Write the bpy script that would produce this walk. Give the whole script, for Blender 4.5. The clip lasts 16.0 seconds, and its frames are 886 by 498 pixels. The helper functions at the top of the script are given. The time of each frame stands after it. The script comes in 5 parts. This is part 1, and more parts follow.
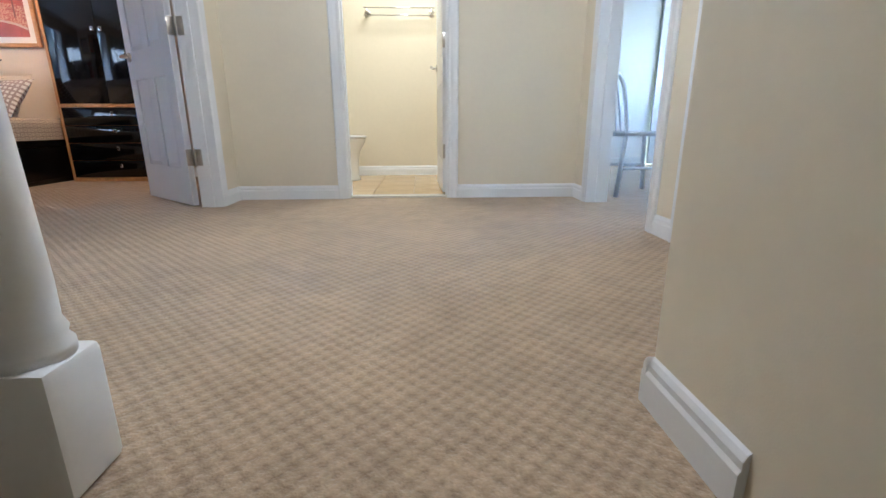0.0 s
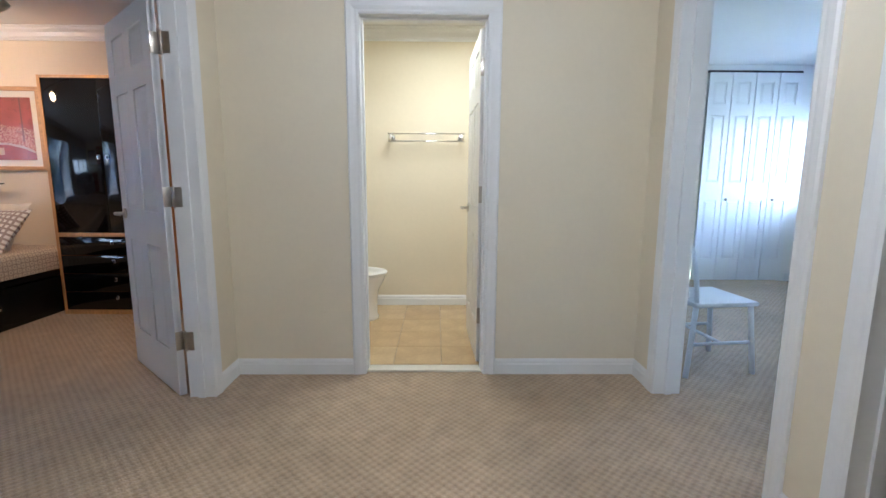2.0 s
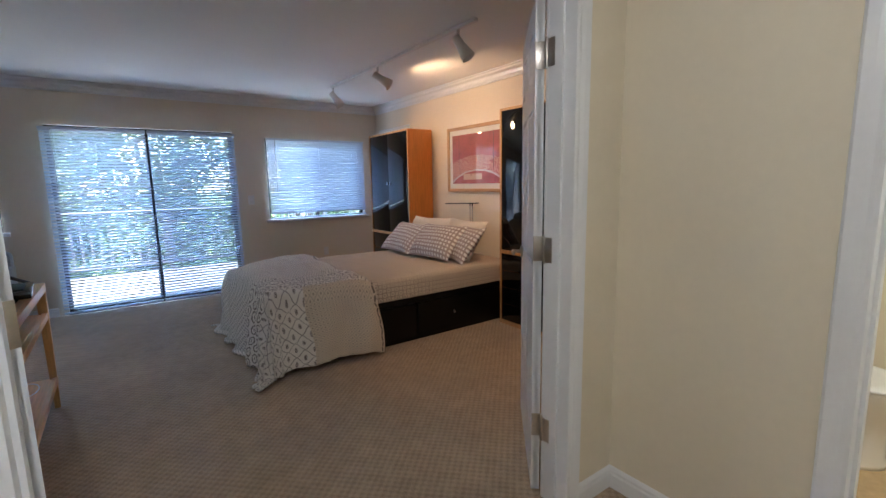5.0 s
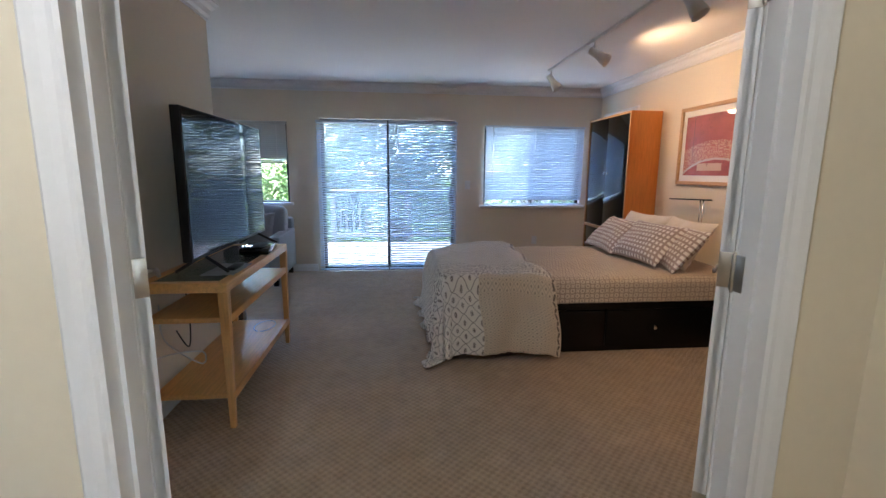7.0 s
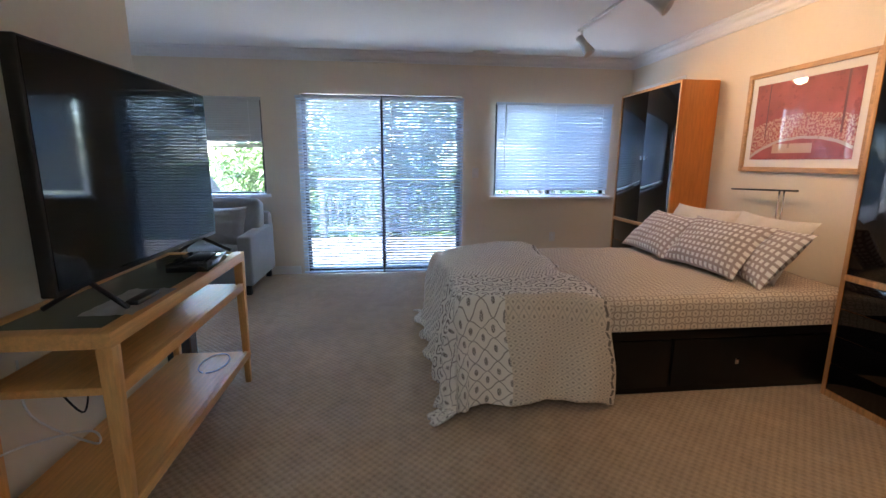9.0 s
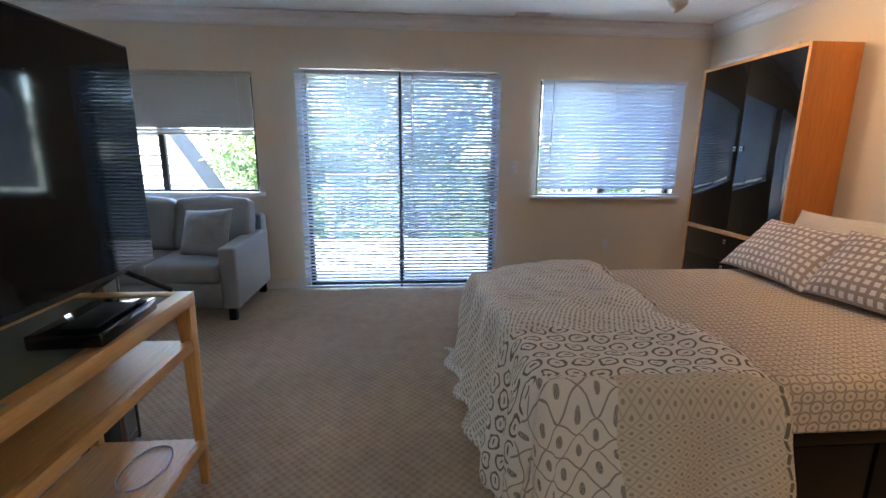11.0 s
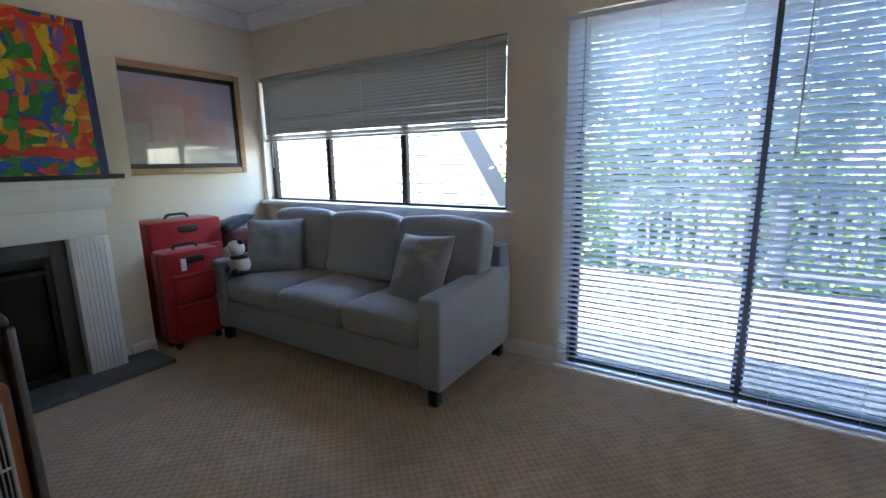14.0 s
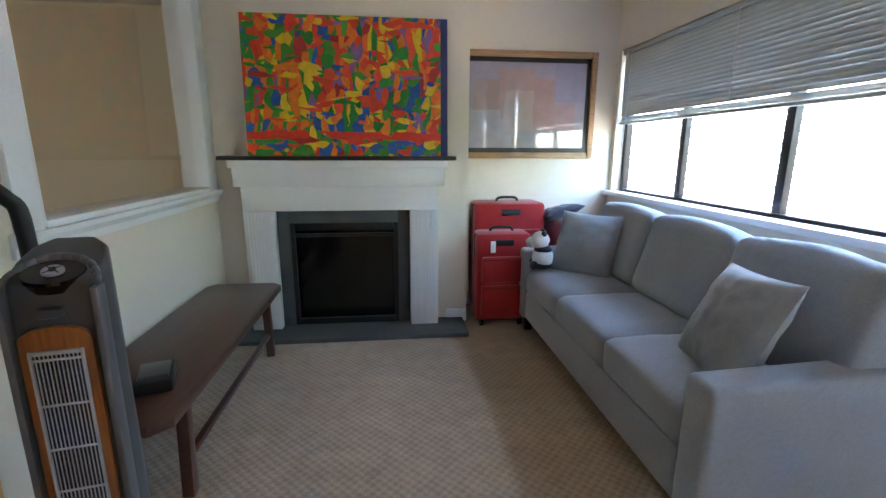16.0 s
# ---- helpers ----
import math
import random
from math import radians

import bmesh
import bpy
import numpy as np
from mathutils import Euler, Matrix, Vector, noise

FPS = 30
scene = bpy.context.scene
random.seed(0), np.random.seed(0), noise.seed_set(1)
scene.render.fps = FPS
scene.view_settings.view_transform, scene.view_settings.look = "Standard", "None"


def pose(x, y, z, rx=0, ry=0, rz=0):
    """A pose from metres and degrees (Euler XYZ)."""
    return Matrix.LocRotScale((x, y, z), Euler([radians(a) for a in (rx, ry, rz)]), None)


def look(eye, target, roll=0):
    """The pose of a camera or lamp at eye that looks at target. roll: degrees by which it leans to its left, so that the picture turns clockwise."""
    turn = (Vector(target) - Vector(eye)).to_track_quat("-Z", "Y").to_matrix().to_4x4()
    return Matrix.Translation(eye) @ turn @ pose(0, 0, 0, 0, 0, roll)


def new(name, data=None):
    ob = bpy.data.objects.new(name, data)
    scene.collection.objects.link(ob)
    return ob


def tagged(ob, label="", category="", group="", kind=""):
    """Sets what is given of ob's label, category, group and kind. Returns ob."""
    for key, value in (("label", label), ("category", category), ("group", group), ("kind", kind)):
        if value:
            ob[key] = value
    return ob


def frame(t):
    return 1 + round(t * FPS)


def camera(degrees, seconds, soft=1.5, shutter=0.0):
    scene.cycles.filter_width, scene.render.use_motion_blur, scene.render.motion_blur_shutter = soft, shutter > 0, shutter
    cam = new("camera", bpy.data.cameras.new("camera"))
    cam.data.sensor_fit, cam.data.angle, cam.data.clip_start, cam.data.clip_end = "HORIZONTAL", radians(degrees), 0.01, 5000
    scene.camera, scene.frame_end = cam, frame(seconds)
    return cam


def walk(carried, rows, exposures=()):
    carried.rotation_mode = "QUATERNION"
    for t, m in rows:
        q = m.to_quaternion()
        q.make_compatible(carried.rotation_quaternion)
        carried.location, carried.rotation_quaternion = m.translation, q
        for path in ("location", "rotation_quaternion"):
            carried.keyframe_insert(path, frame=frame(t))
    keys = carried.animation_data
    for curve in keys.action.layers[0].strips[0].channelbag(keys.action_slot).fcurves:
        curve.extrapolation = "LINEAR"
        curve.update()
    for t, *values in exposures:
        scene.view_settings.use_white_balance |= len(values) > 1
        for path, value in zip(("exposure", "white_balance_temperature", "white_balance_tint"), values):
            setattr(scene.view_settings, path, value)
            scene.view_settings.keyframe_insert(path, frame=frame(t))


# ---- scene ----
cam = camera(89.3, 16.0)
EXPOSURES = [(0.0, 5.4, 5150, 10), (1.0, 5.05, 5150, 10), (2.4, 4.95, 5200, 10), (3.0, 4.65, 5400, 10), (4.0, 4.6, 5600, 10), (5.2, 4.7, 5650, 10), (8.0, 4.9, 5700, 10), (10.5, 5.0, 6150, 10), (12.5, 4.75, 6350, 10), (13.5, 4.6, 6450, 10), (14.6, 4.7, 6400, 10), (16.0, 5.5, 6400, 10)]
PATH = [
    (0, (0.313, 0.474, 0.501), (0.399, 2.401, -0.029), -0.2),
    (0.5, (0.276, 0.63, 0.71), (0.332, 2.564, 0.204), -0.1),
    (1, (0.259, 0.787, 0.857), (0.297, 2.755, 0.504), -0.0),
    (1.5, (0.23, 0.898, 1.056), (0.269, 2.869, 0.72), 0.1),
    (2, (0.213, 1.119, 1.157), (0.241, 3.096, 0.856), 0.3),
    (2.5, (0.226, 1.34, 1.248), (0.231, 3.319, 0.96), 0.3),
    (3, (0.235, 1.522, 1.367), (0.231, 3.501, 1.073), 0.3),
    (3.5, (0.232, 1.591, 1.387), (0.222, 3.567, 1.079), 0.1),
    (4, (0.156, 1.706, 1.378), (-0.031, 3.671, 1.057), -0.8),
    (4.5, (0.094, 1.859, 1.34), (-0.793, 3.626, 1.037), -3.6),
    (4.6, (0.086, 1.885, 1.334), (-0.967, 3.56, 1.038), -3.4),
    (5, (0.083, 2.062, 1.339), (-1.527, 3.211, 1.045), -1.1),
    (5.2, (0.094, 2.132, 1.337), (-1.676, 3.014, 1.042), -0.5),
    (7.3, (-0.046, 2.497, 1.334), (-2.007, 2.695, 0.992), 0.4),
    (7.5, (-0.168, 2.498, 1.335), (-2.125, 2.71, 0.982), 0.2),
    (8, (-0.432, 2.497, 1.314), (-2.383, 2.733, 0.941), 0.5),
    (10.5, (-1.586, 2.463, 1.29), (-3.535, 2.628, 0.874), 0.3),
    (11, (-1.836, 2.424, 1.288), (-3.785, 2.585, 0.868), 0.5),
    (11.5, (-2.134, 2.43, 1.287), (-4.083, 2.595, 0.868), 0.6),
    (12, (-2.432, 2.4, 1.264), (-4.382, 2.575, 0.854), 0.6),
    (12.5, (-2.742, 2.392, 1.275), (-4.695, 2.557, 0.875), 0.5),
    (13, (-3.072, 2.416, 1.26), (-5.029, 2.273, 0.874), -0.6),
    (13.5, (-3.293, 2.323, 1.216), (-5.175, 1.754, 0.849), -0.6),
    (13.7, (-3.416, 2.301, 1.2), (-5.22, 1.511, 0.849), -0.7),
    (14, (-3.519, 2.272, 1.229), (-5.168, 1.206, 0.849), -0.9),
    (14.5, (-3.744, 2.26, 1.229), (-5.001, 0.752, 0.845), -1.7),
    (15, (-3.939, 2.271, 1.235), (-4.799, 0.511, 0.833), -1.0),
    (15.5, (-4.124, 2.209, 1.225), (-4.666, 0.331, 0.802), -0.4),
    (16, (-4.342, 2.174, 1.23), (-4.564, 0.234, 0.8), 0.2),
]
walk(cam, [(t, look(eye, target, roll)) for t, eye, target, roll in PATH], EXPOSURES)
SKY, TRACK, BATH, HALL = 0.15, 1.7, 0.75, 1.05
TILT_SLAT, FAN_TURN = -39, 190

# ---- light ----
world = bpy.data.worlds.new("sky")
scene.world = world
world.use_nodes = True
_sky = world.node_tree.nodes.new("ShaderNodeTexSky")
_sky.sky_type, _sky.sun_disc = "NISHITA", False
_sky.sun_elevation, _sky.sun_rotation = radians(52), radians(160)
world.node_tree.links.new(_sky.outputs[0], world.node_tree.nodes["Background"].inputs[0])
world.node_tree.nodes["Background"].inputs[1].default_value = SKY
_sun = new("sun", bpy.data.lights.new("sun", "SUN"))
_sun.data.energy, _sun.data.angle, _sun.data.color = 2.2, radians(0.5), (1, 0.95, 0.88)
_sun.matrix_world = look((0, 0, 20), Vector((0, 0, 20)) - Vector((0.34 * 0.616, -0.94 * 0.616, 0.788)))


def lamp(name, kind, eye, target, watts, colour, size, angle=90):
    ob = new(name, bpy.data.lights.new(name, kind))
    ob.data.energy, ob.data.color = watts, colour
    if kind == "AREA":
        ob.data.shape, ob.data.size = "DISK", size
    else:
        ob.data.shadow_soft_size = size
    if kind == "SPOT":
        ob.data.spot_size, ob.data.spot_blend = radians(angle), 0.7
    ob.matrix_world = look(eye, target)
    return ob


WARM = (1.0, 0.60, 0.30)
lamp("track_light_beam", "SPOT", (-2.47, 4.30, 2.02), (-2.6, 5.2, 0.5), TRACK * 0.7, WARM, 0.04, 140)
lamp("track_light_beam", "SPOT", (-3.66, 4.37, 2.13), (-3.6, 5.3, 2.2), TRACK * 0.5, WARM, 0.05, 150)
lamp("track_light_beam", "SPOT", (-4.80, 4.31, 2.05), (-4.5, 5.3, 1.2), TRACK * 0.4, WARM, 0.05, 150)
lamp("bathroom_light", "AREA", (0.35, 4.3, 2.38), (0.35, 4.3, 0), BATH, (1.0, 0.93, 0.74), 0.6)
lamp("hall_light", "POINT", (0.2, 1.9, 2.25), (0.2, 1.9, 0), HALL * 1.2, (1.0, 0.95, 0.90), 0.12)
# daylight standing in the openings of the two bright windows, outside the glass
for _nm, _eye, _to, _w, _sx, _sy in (("east_window_daylight", (4.84, 5.25, 1.415), (0, 5.25, 1.415), 1.3, 1.72, 1.0), ("north_window_daylight", (-6.28, 4.345, 1.41), (0, 4.345, 1.41), 0.45, 1.30, 1.0)):
    _l = lamp(_nm, "AREA", _eye, _to, _w, (0.72, 0.86, 1.0), 1.0)
    _l.data.shape, _l.data.size, _l.data.size_y = "RECTANGLE", _sx, _sy
# faint unseen fill, added to lift the space behind the interior window
lamp("stairwell_fill", "AREA", (-1.3, -0.9, 2.38), (-1.3, -0.9, 0), 0.01, (1.0, 0.82, 0.5), 0.3)

# ---- materials ----


class S:
    """A value in a shader's node tree, with arithmetic."""

    def __init__(self, tree, out):
        self.t, self.o = tree, out

    def _m(self, op, *others):
        n = self.t.nodes.new("ShaderNodeMath")
        n.operation = op
        for i, v in enumerate((self, *others)):
            if isinstance(v, S):
                self.t.links.new(v.o, n.inputs[i])
            else:
                n.inputs[i].default_value = v
        return S(self.t, n.outputs[0])

    def __add__(self, v): return self._m("ADD", v)
    def __sub__(self, v): return self._m("SUBTRACT", v)
    def __mul__(self, v): return self._m("MULTIPLY", v)
    def __truediv__(self, v): return self._m("DIVIDE", v)
    def fract(self): return self._m("FRACT")
    def floor(self): return self._m("FLOOR")
    def abs(self): return self._m("ABSOLUTE")
    def sin(self): return self._m("SINE")
    def sqrt(self): return self._m("SQRT")
    def less(self, v): return self._m("LESS_THAN", v)
    def more(self, v): return self._m("GREATER_THAN", v)
    def max(self, v): return self._m("MAXIMUM", v)
    def min(self, v): return self._m("MINIMUM", v)


class Shader:
    def __init__(self, name, colour, rough=0.6, metal=0.0):
        self.m = bpy.data.materials.new(name)
        self.m.use_nodes = True
        self.t = self.m.node_tree
        self.b = self.t.nodes["Principled BSDF"]
        self.b.inputs["Base Color"].default_value = (*colour, 1)
        self.b.inputs["Roughness"].default_value = rough
        self.b.inputs["Metallic"].default_value = metal
        self.colour = colour
        self.co = self.t.nodes.new("ShaderNodeTexCoord")
        self.heights = []

    def link(self, a, b):
        self.t.links.new(a.o if isinstance(a, S) else a, b)

    def xyz(self, source="Object"):
        n = self.t.nodes.new("ShaderNodeSeparateXYZ")
        self.link(self.co.outputs[source], n.inputs[0])
        return [S(self.t, o) for o in n.outputs]

    def vec(self, x, y, z=0.0):
        n = self.t.nodes.new("ShaderNodeCombineXYZ")
        for i, v in enumerate((x, y, z)):
            if isinstance(v, S):
                self.link(v, n.inputs[i])
            else:
                n.inputs[i].default_value = v
        return n.outputs[0]

    def noise(self, scale, detail=3, vector=None, stretch=None, out=0):
        n = self.t.nodes.new("ShaderNodeTexNoise")
        n.inputs["Scale"].default_value, n.inputs["Detail"].default_value = scale, detail
        v = vector or self.co.outputs["Object"]
        if stretch:
            k = self.t.nodes.new("ShaderNodeMapping")
            k.inputs["Scale"].default_value = stretch
            self.link(v, k.inputs[0])
            v = k.outputs[0]
        self.link(v, n.inputs["Vector"])
        return S(self.t, n.outputs[out])

    def voronoi(self, scale, vector, out="Color", feature="F1"):
        n = self.t.nodes.new("ShaderNodeTexVoronoi")
        n.feature = feature
        n.inputs["Scale"].default_value = scale
        self.link(vector, n.inputs["Vector"])
        return S(self.t, n.outputs[out])

    def ramp(self, fac, stops, hard=False):
        n = self.t.nodes.new("ShaderNodeValToRGB")
        n.color_ramp.interpolation = "CONSTANT" if hard else "LINEAR"
        e = n.color_ramp.elements
        while len(e) < len(stops):
            e.new(0.5)
        for el, (p, c) in zip(e, stops):
            el.position, el.color = p, (*c, 1)
        self.link(fac, n.inputs[0])
        return S(self.t, n.outputs[0])

    def mix(self, fac, a, b, mode="MIX"):
        n = self.t.nodes.new("ShaderNodeMix")
        n.data_type, n.blend_type = "RGBA", mode
        for sock, v in ((n.inputs[0], fac), (n.inputs[6], a), (n.inputs[7], b)):
            if isinstance(v, S):
                self.link(v, sock)
            else:
                sock.default_value = (*v, 1) if isinstance(v, tuple) else v
        return S(self.t, n.outputs[2])

    def vary(self, base, scale, amount, detail=4, stretch=None):
        """Lighter and darker patches by amount round the base colour."""
        f = self.noise(scale, detail, stretch=stretch)
        dark = self.ramp(f, [(0.3, (1 - amount,) * 3), (0.7, (1 + amount * 0.5,) * 3)])
        return self.mix(1.0, base, dark, "MULTIPLY")

    def bump(self, height, distance, strength=1.0):
        n = self.t.nodes.new("ShaderNodeBump")
        n.inputs["Strength"].default_value, n.inputs["Distance"].default_value = strength, distance
        self.link(height, n.inputs["Height"])
        if self.heights:
            self.link(self.heights[-1], n.inputs["Normal"])
        self.heights.append(n.outputs[0])
        self.link(n.outputs[0], self.b.inputs["Normal"])
        return self

    def paint(self, colour):
        self.link(colour, self.b.inputs["Base Color"])
        return self

    def rough(self, lo, hi, scale=6):
        f = self.noise(scale, 3)
        self.link(f * (hi - lo) + lo, self.b.inputs["Roughness"])
        return self


def plain(name, colour, rough=0.6, metal=0.0, vary=0.06, scale=5.0, grain=None, depth=0.0004):
    s = Shader(name, colour, rough, metal)
    c = s.vary(colour, scale, vary)
    c = s.vary(c, scale * 22, vary * 0.6)
    s.paint(c)
    s.rough(rough * 0.85, min(1, rough * 1.15), scale * 2)
    s.bump(s.noise(grain or scale * 40, 3), depth, 0.5)
    return s.m


def wood(name, colour, rough=0.4, along="x", coat=0.0, mild=1.0):
    s = Shader(name, colour, rough)
    st = {"x": (1.2, 16, 16), "y": (16, 1.2, 16), "z": (16, 16, 1.2)}[along]
    c = s.vary(colour, 5, 0.30 * mild, 6, st)
    c = s.vary(c, 30, 0.14 * mild, 3, st)
    s.paint(c)
    s.bump(s.noise(40, 3, stretch=st), 0.0004, 0.4)
    s.b.inputs["Coat Weight"].default_value = coat
    return s.m


def carpet_material():
    s = Shader("woven_carpet", (0.30, 0.235, 0.175), 0.95)
    x, y, z = s.xyz()
    u, v = (x + y) / 0.044, (x - y) / 0.044
    cu, cv = (u.fract() - 0.5).abs(), (v.fract() - 0.5).abs()
    pit = (cu + cv) * 1.0
    loop = s.noise(130, 2)
    wob = s.noise(14, 2)
    spot = (pit + (loop - 0.5) * 0.9 + (wob - 0.5) * 1.0)
    big = s.vary((0.47, 0.345, 0.22), 1.1, 0.22, 4)
    big = s.vary(big, 9, 0.10, 4)
    cut = s.ramp(spot, [(0.10, (0.74, 0.72, 0.70)), (0.45, (0.95, 0.95, 0.95)), (0.9, (1.10, 1.10, 1.10))])
    c = s.mix(1.0, big, cut, "MULTIPLY")
    c = s.vary(c, 120, 0.16, 2)
    s.paint(c)
    s.bump(spot, 0.006, 0.5)
    s.bump(loop, 0.003, 0.5)
    s.b.inputs["Sheen Weight"].default_value = 0.25
    return s.m


def fabric(name, colour, weave=900, vary=0.08, bump=0.0006):
    s = Shader(name, colour, 0.92)
    c = s.vary(colour, 4, vary)
    c = s.vary(c, 60, vary * 0.8)
    c = s.vary(c, 320, vary * 1.6, 1)
    s.paint(c)
    s.bump(s.noise(7, 3), 0.006, 0.35)
    s.bump(s.noise(weave * 0.4, 2), bump, 0.6)
    s.b.inputs["Sheen Weight"].default_value = 0.3
    return s.m


def dotted_fabric():
    s = Shader("dotted_pillowcase", (0.5, 0.44, 0.42), 0.9)
    x, y, z = s.xyz("UV")
    u, v = x / 0.042, y / 0.042
    off = ((v.floor() * 0.5).fract()) * 0.0
    cu, cv = ((u + off).fract() - 0.5).abs(), (v.fract() - 0.5).abs()
    d = cu.max(cv) + (s.noise(90, 1) - 0.5) * 0.16
    c = s.mix(d.less(0.29), s.vary((0.40, 0.33, 0.31), 6, 0.1), (0.80, 0.77, 0.74))
    s.paint(c)
    s.bump(s.noise(6, 3), 0.01, 0.35)
    s.bump(s.noise(400, 2), 0.0005, 0.5)
    return s.m


def sheet_fabric():
    s = Shader("trellis_sheet", (0.6, 0.5, 0.4), 0.9)
    x, y, z = s.xyz("UV")
    u, v = (x + y) / 0.075, (x - y) / 0.075
    cu, cv = (u.fract() - 0.5), (v.fract() - 0.5)
    r = (cu * cu + cv * cv).sqrt() + (s.noise(60, 1) - 0.5) * 0.08
    ring = (r - 0.42).abs().less(0.07)
    dot = r.less(0.13)
    c = s.mix(ring.max(dot), s.vary((0.66, 0.58, 0.47), 3, 0.06), (0.36, 0.30, 0.245))
    s.paint(c)
    s.bump(s.noise(3, 4), 0.02, 0.35)
    s.bump(s.noise(400, 2), 0.0005, 0.5)
    return s.m


def duvet_fabric():
    s = Shader("printed_duvet", (0.75, 0.71, 0.65), 0.9)
    x, y, z = s.xyz("UV")     # x: metres from the mattress edge, y: from the head end
    wob = (s.noise(18, 2) - 0.5)
    # ogee trellis with a leaf in each cell
    p, q = x / 0.105 + y / 0.125, x / 0.105 - y / 0.125
    pw, qw = p + (q * 6.2832).sin() * 0.035 + wob * 0.05, q + (p * 6.2832).sin() * 0.035 + wob * 0.05
    dp, dq = pw.fract() - 0.5, qw.fract() - 0.5
    lines = dp.abs().max(dq.abs()).more(0.468)
    du, dv = (dp + dq) / 0.30, (dp - dq) / 0.20
    leaf = (du * du + dv * dv).less(1.0)
    stripe = (dv * 2.6 + du.abs() * 1.2).fract().more(0.24)
    # fine diamonds
    p, q = x / 0.040 + y / 0.052, x / 0.040 - y / 0.052
    dp, dq = p.fract() - 0.5, q.fract() - 0.5
    net = dp.abs().max(dq.abs()).more(0.43)
    dot = (dp * dp + dq * dq).less(0.030)
    fine = net * 0.50 + dot * 0.95
    # chain loops and dashes
    row = (x / 0.066).floor()
    cu, cv = ((x / 0.066 + wob * 0.5).fract() - 0.5), ((y / 0.085 + (row * 0.5).fract() + wob * 0.5).fract() - 0.5)
    r = (cu * cu + cv * cv).sqrt()
    chain = (r - 0.36).abs().less(0.052).max((cu.abs().less(0.06)) * (cv.less(0.10)) * (cv.more(-0.12)))
    du, dv = ((x + y * 0.6) / 0.040).fract(), ((y - x * 0.6 + wob * 0.02) / 0.021).fract()
    dash = (du.less(0.68)) * (dv.less(0.42)) * 0.7
    hang = x.more(-0.02)
    foot = y.more(0.56)
    side = (lines * 0.75).max(leaf * stripe) * foot + fine * (foot * -1.0 + 1.0) * 0.62
    near = x.more(-0.38)
    top = chain * near + dash * (near * -1.0 + 1.0)
    border = (y - 0.03 + ((x / 0.09).fract() - 0.5).abs() * 0.03).abs().less(0.008) * ((x / 0.045).fract().less(0.8))
    f = (side * hang + top * (hang * -1.0 + 1.0)).max(border).min(1.0)
    base = s.vary((0.80, 0.76, 0.69), 4, 0.05)
    tan = s.mix(hang * (foot * -1.0 + 1.0), base, (0.70, 0.61, 0.48))
    c = s.mix(f * 0.92, tan, (0.13, 0.11, 0.095))
    s.paint(c)
    s.bump(s.noise(9, 4), 0.012, 0.4)
    s.bump(s.noise(400, 2), 0.0005, 0.5)
    return s.m


def abstract_painting():
    s = Shader("acrylic_strokes", (0.6, 0.2, 0.1), 0.45)
    x, y, z = s.xyz("UV")
    wu = s.noise(3.5, 3) - 0.5
    wv = s.noise(4.2, 2) - 0.5
    cols = [(0.0, (0.70, 0.05, 0.015)), (0.16, (0.78, 0.20, 0.01)), (0.28, (0.02, 0.24, 0.03)), (0.42, (0.76, 0.07, 0.02)),
            (0.53, (0.74, 0.50, 0.01)), (0.63, (0.012, 0.10, 0.40)), (0.75, (0.06, 0.30, 0.03)), (0.83, (0.26, 0.12, 0.34)), (0.89, (0.80, 0.16, 0.01)), (0.95, (0.40, 0.02, 0.015))]

    def layer(su, sv, ox):
        w = s.vec(x * su + wu * 2.2 + ox, y * sv + wv * 2.2)
        n = s.voronoi(1.0, w)
        k = s.t.nodes.new("ShaderNodeSeparateColor")
        s.link(n, k.inputs[0])
        return s.ramp(S(s.t, k.outputs[0]), cols, True), S(s.t, k.outputs[1])

    c0, _ = layer(14, 6.0, 0)
    c1, m1 = layer(30, 7.0, 7)
    c2, m2 = layer(11, 26, 3)
    c3, m3 = layer(30, 13, 11)
    c = s.mix(m1.more(0.42), c0, c1)
    c = s.mix(m2.more(0.70), c, c2)
    c = s.mix(m3.more(0.80), c, c3)
    red = ((y - 0.15 + wu * 0.06).abs().less(0.028)) * s.noise(5, 2).more(0.42)
    c = s.mix(red, c, (0.72, 0.04, 0.015))
    edge = x.more(0.965)
    c = s.mix(edge, c, (0.02, 0.03, 0.16))
    s.paint(s.vary(c, 25, 0.18, 4))
    s.bump(s.noise(35, 4), 0.002, 0.6)
    return s.m


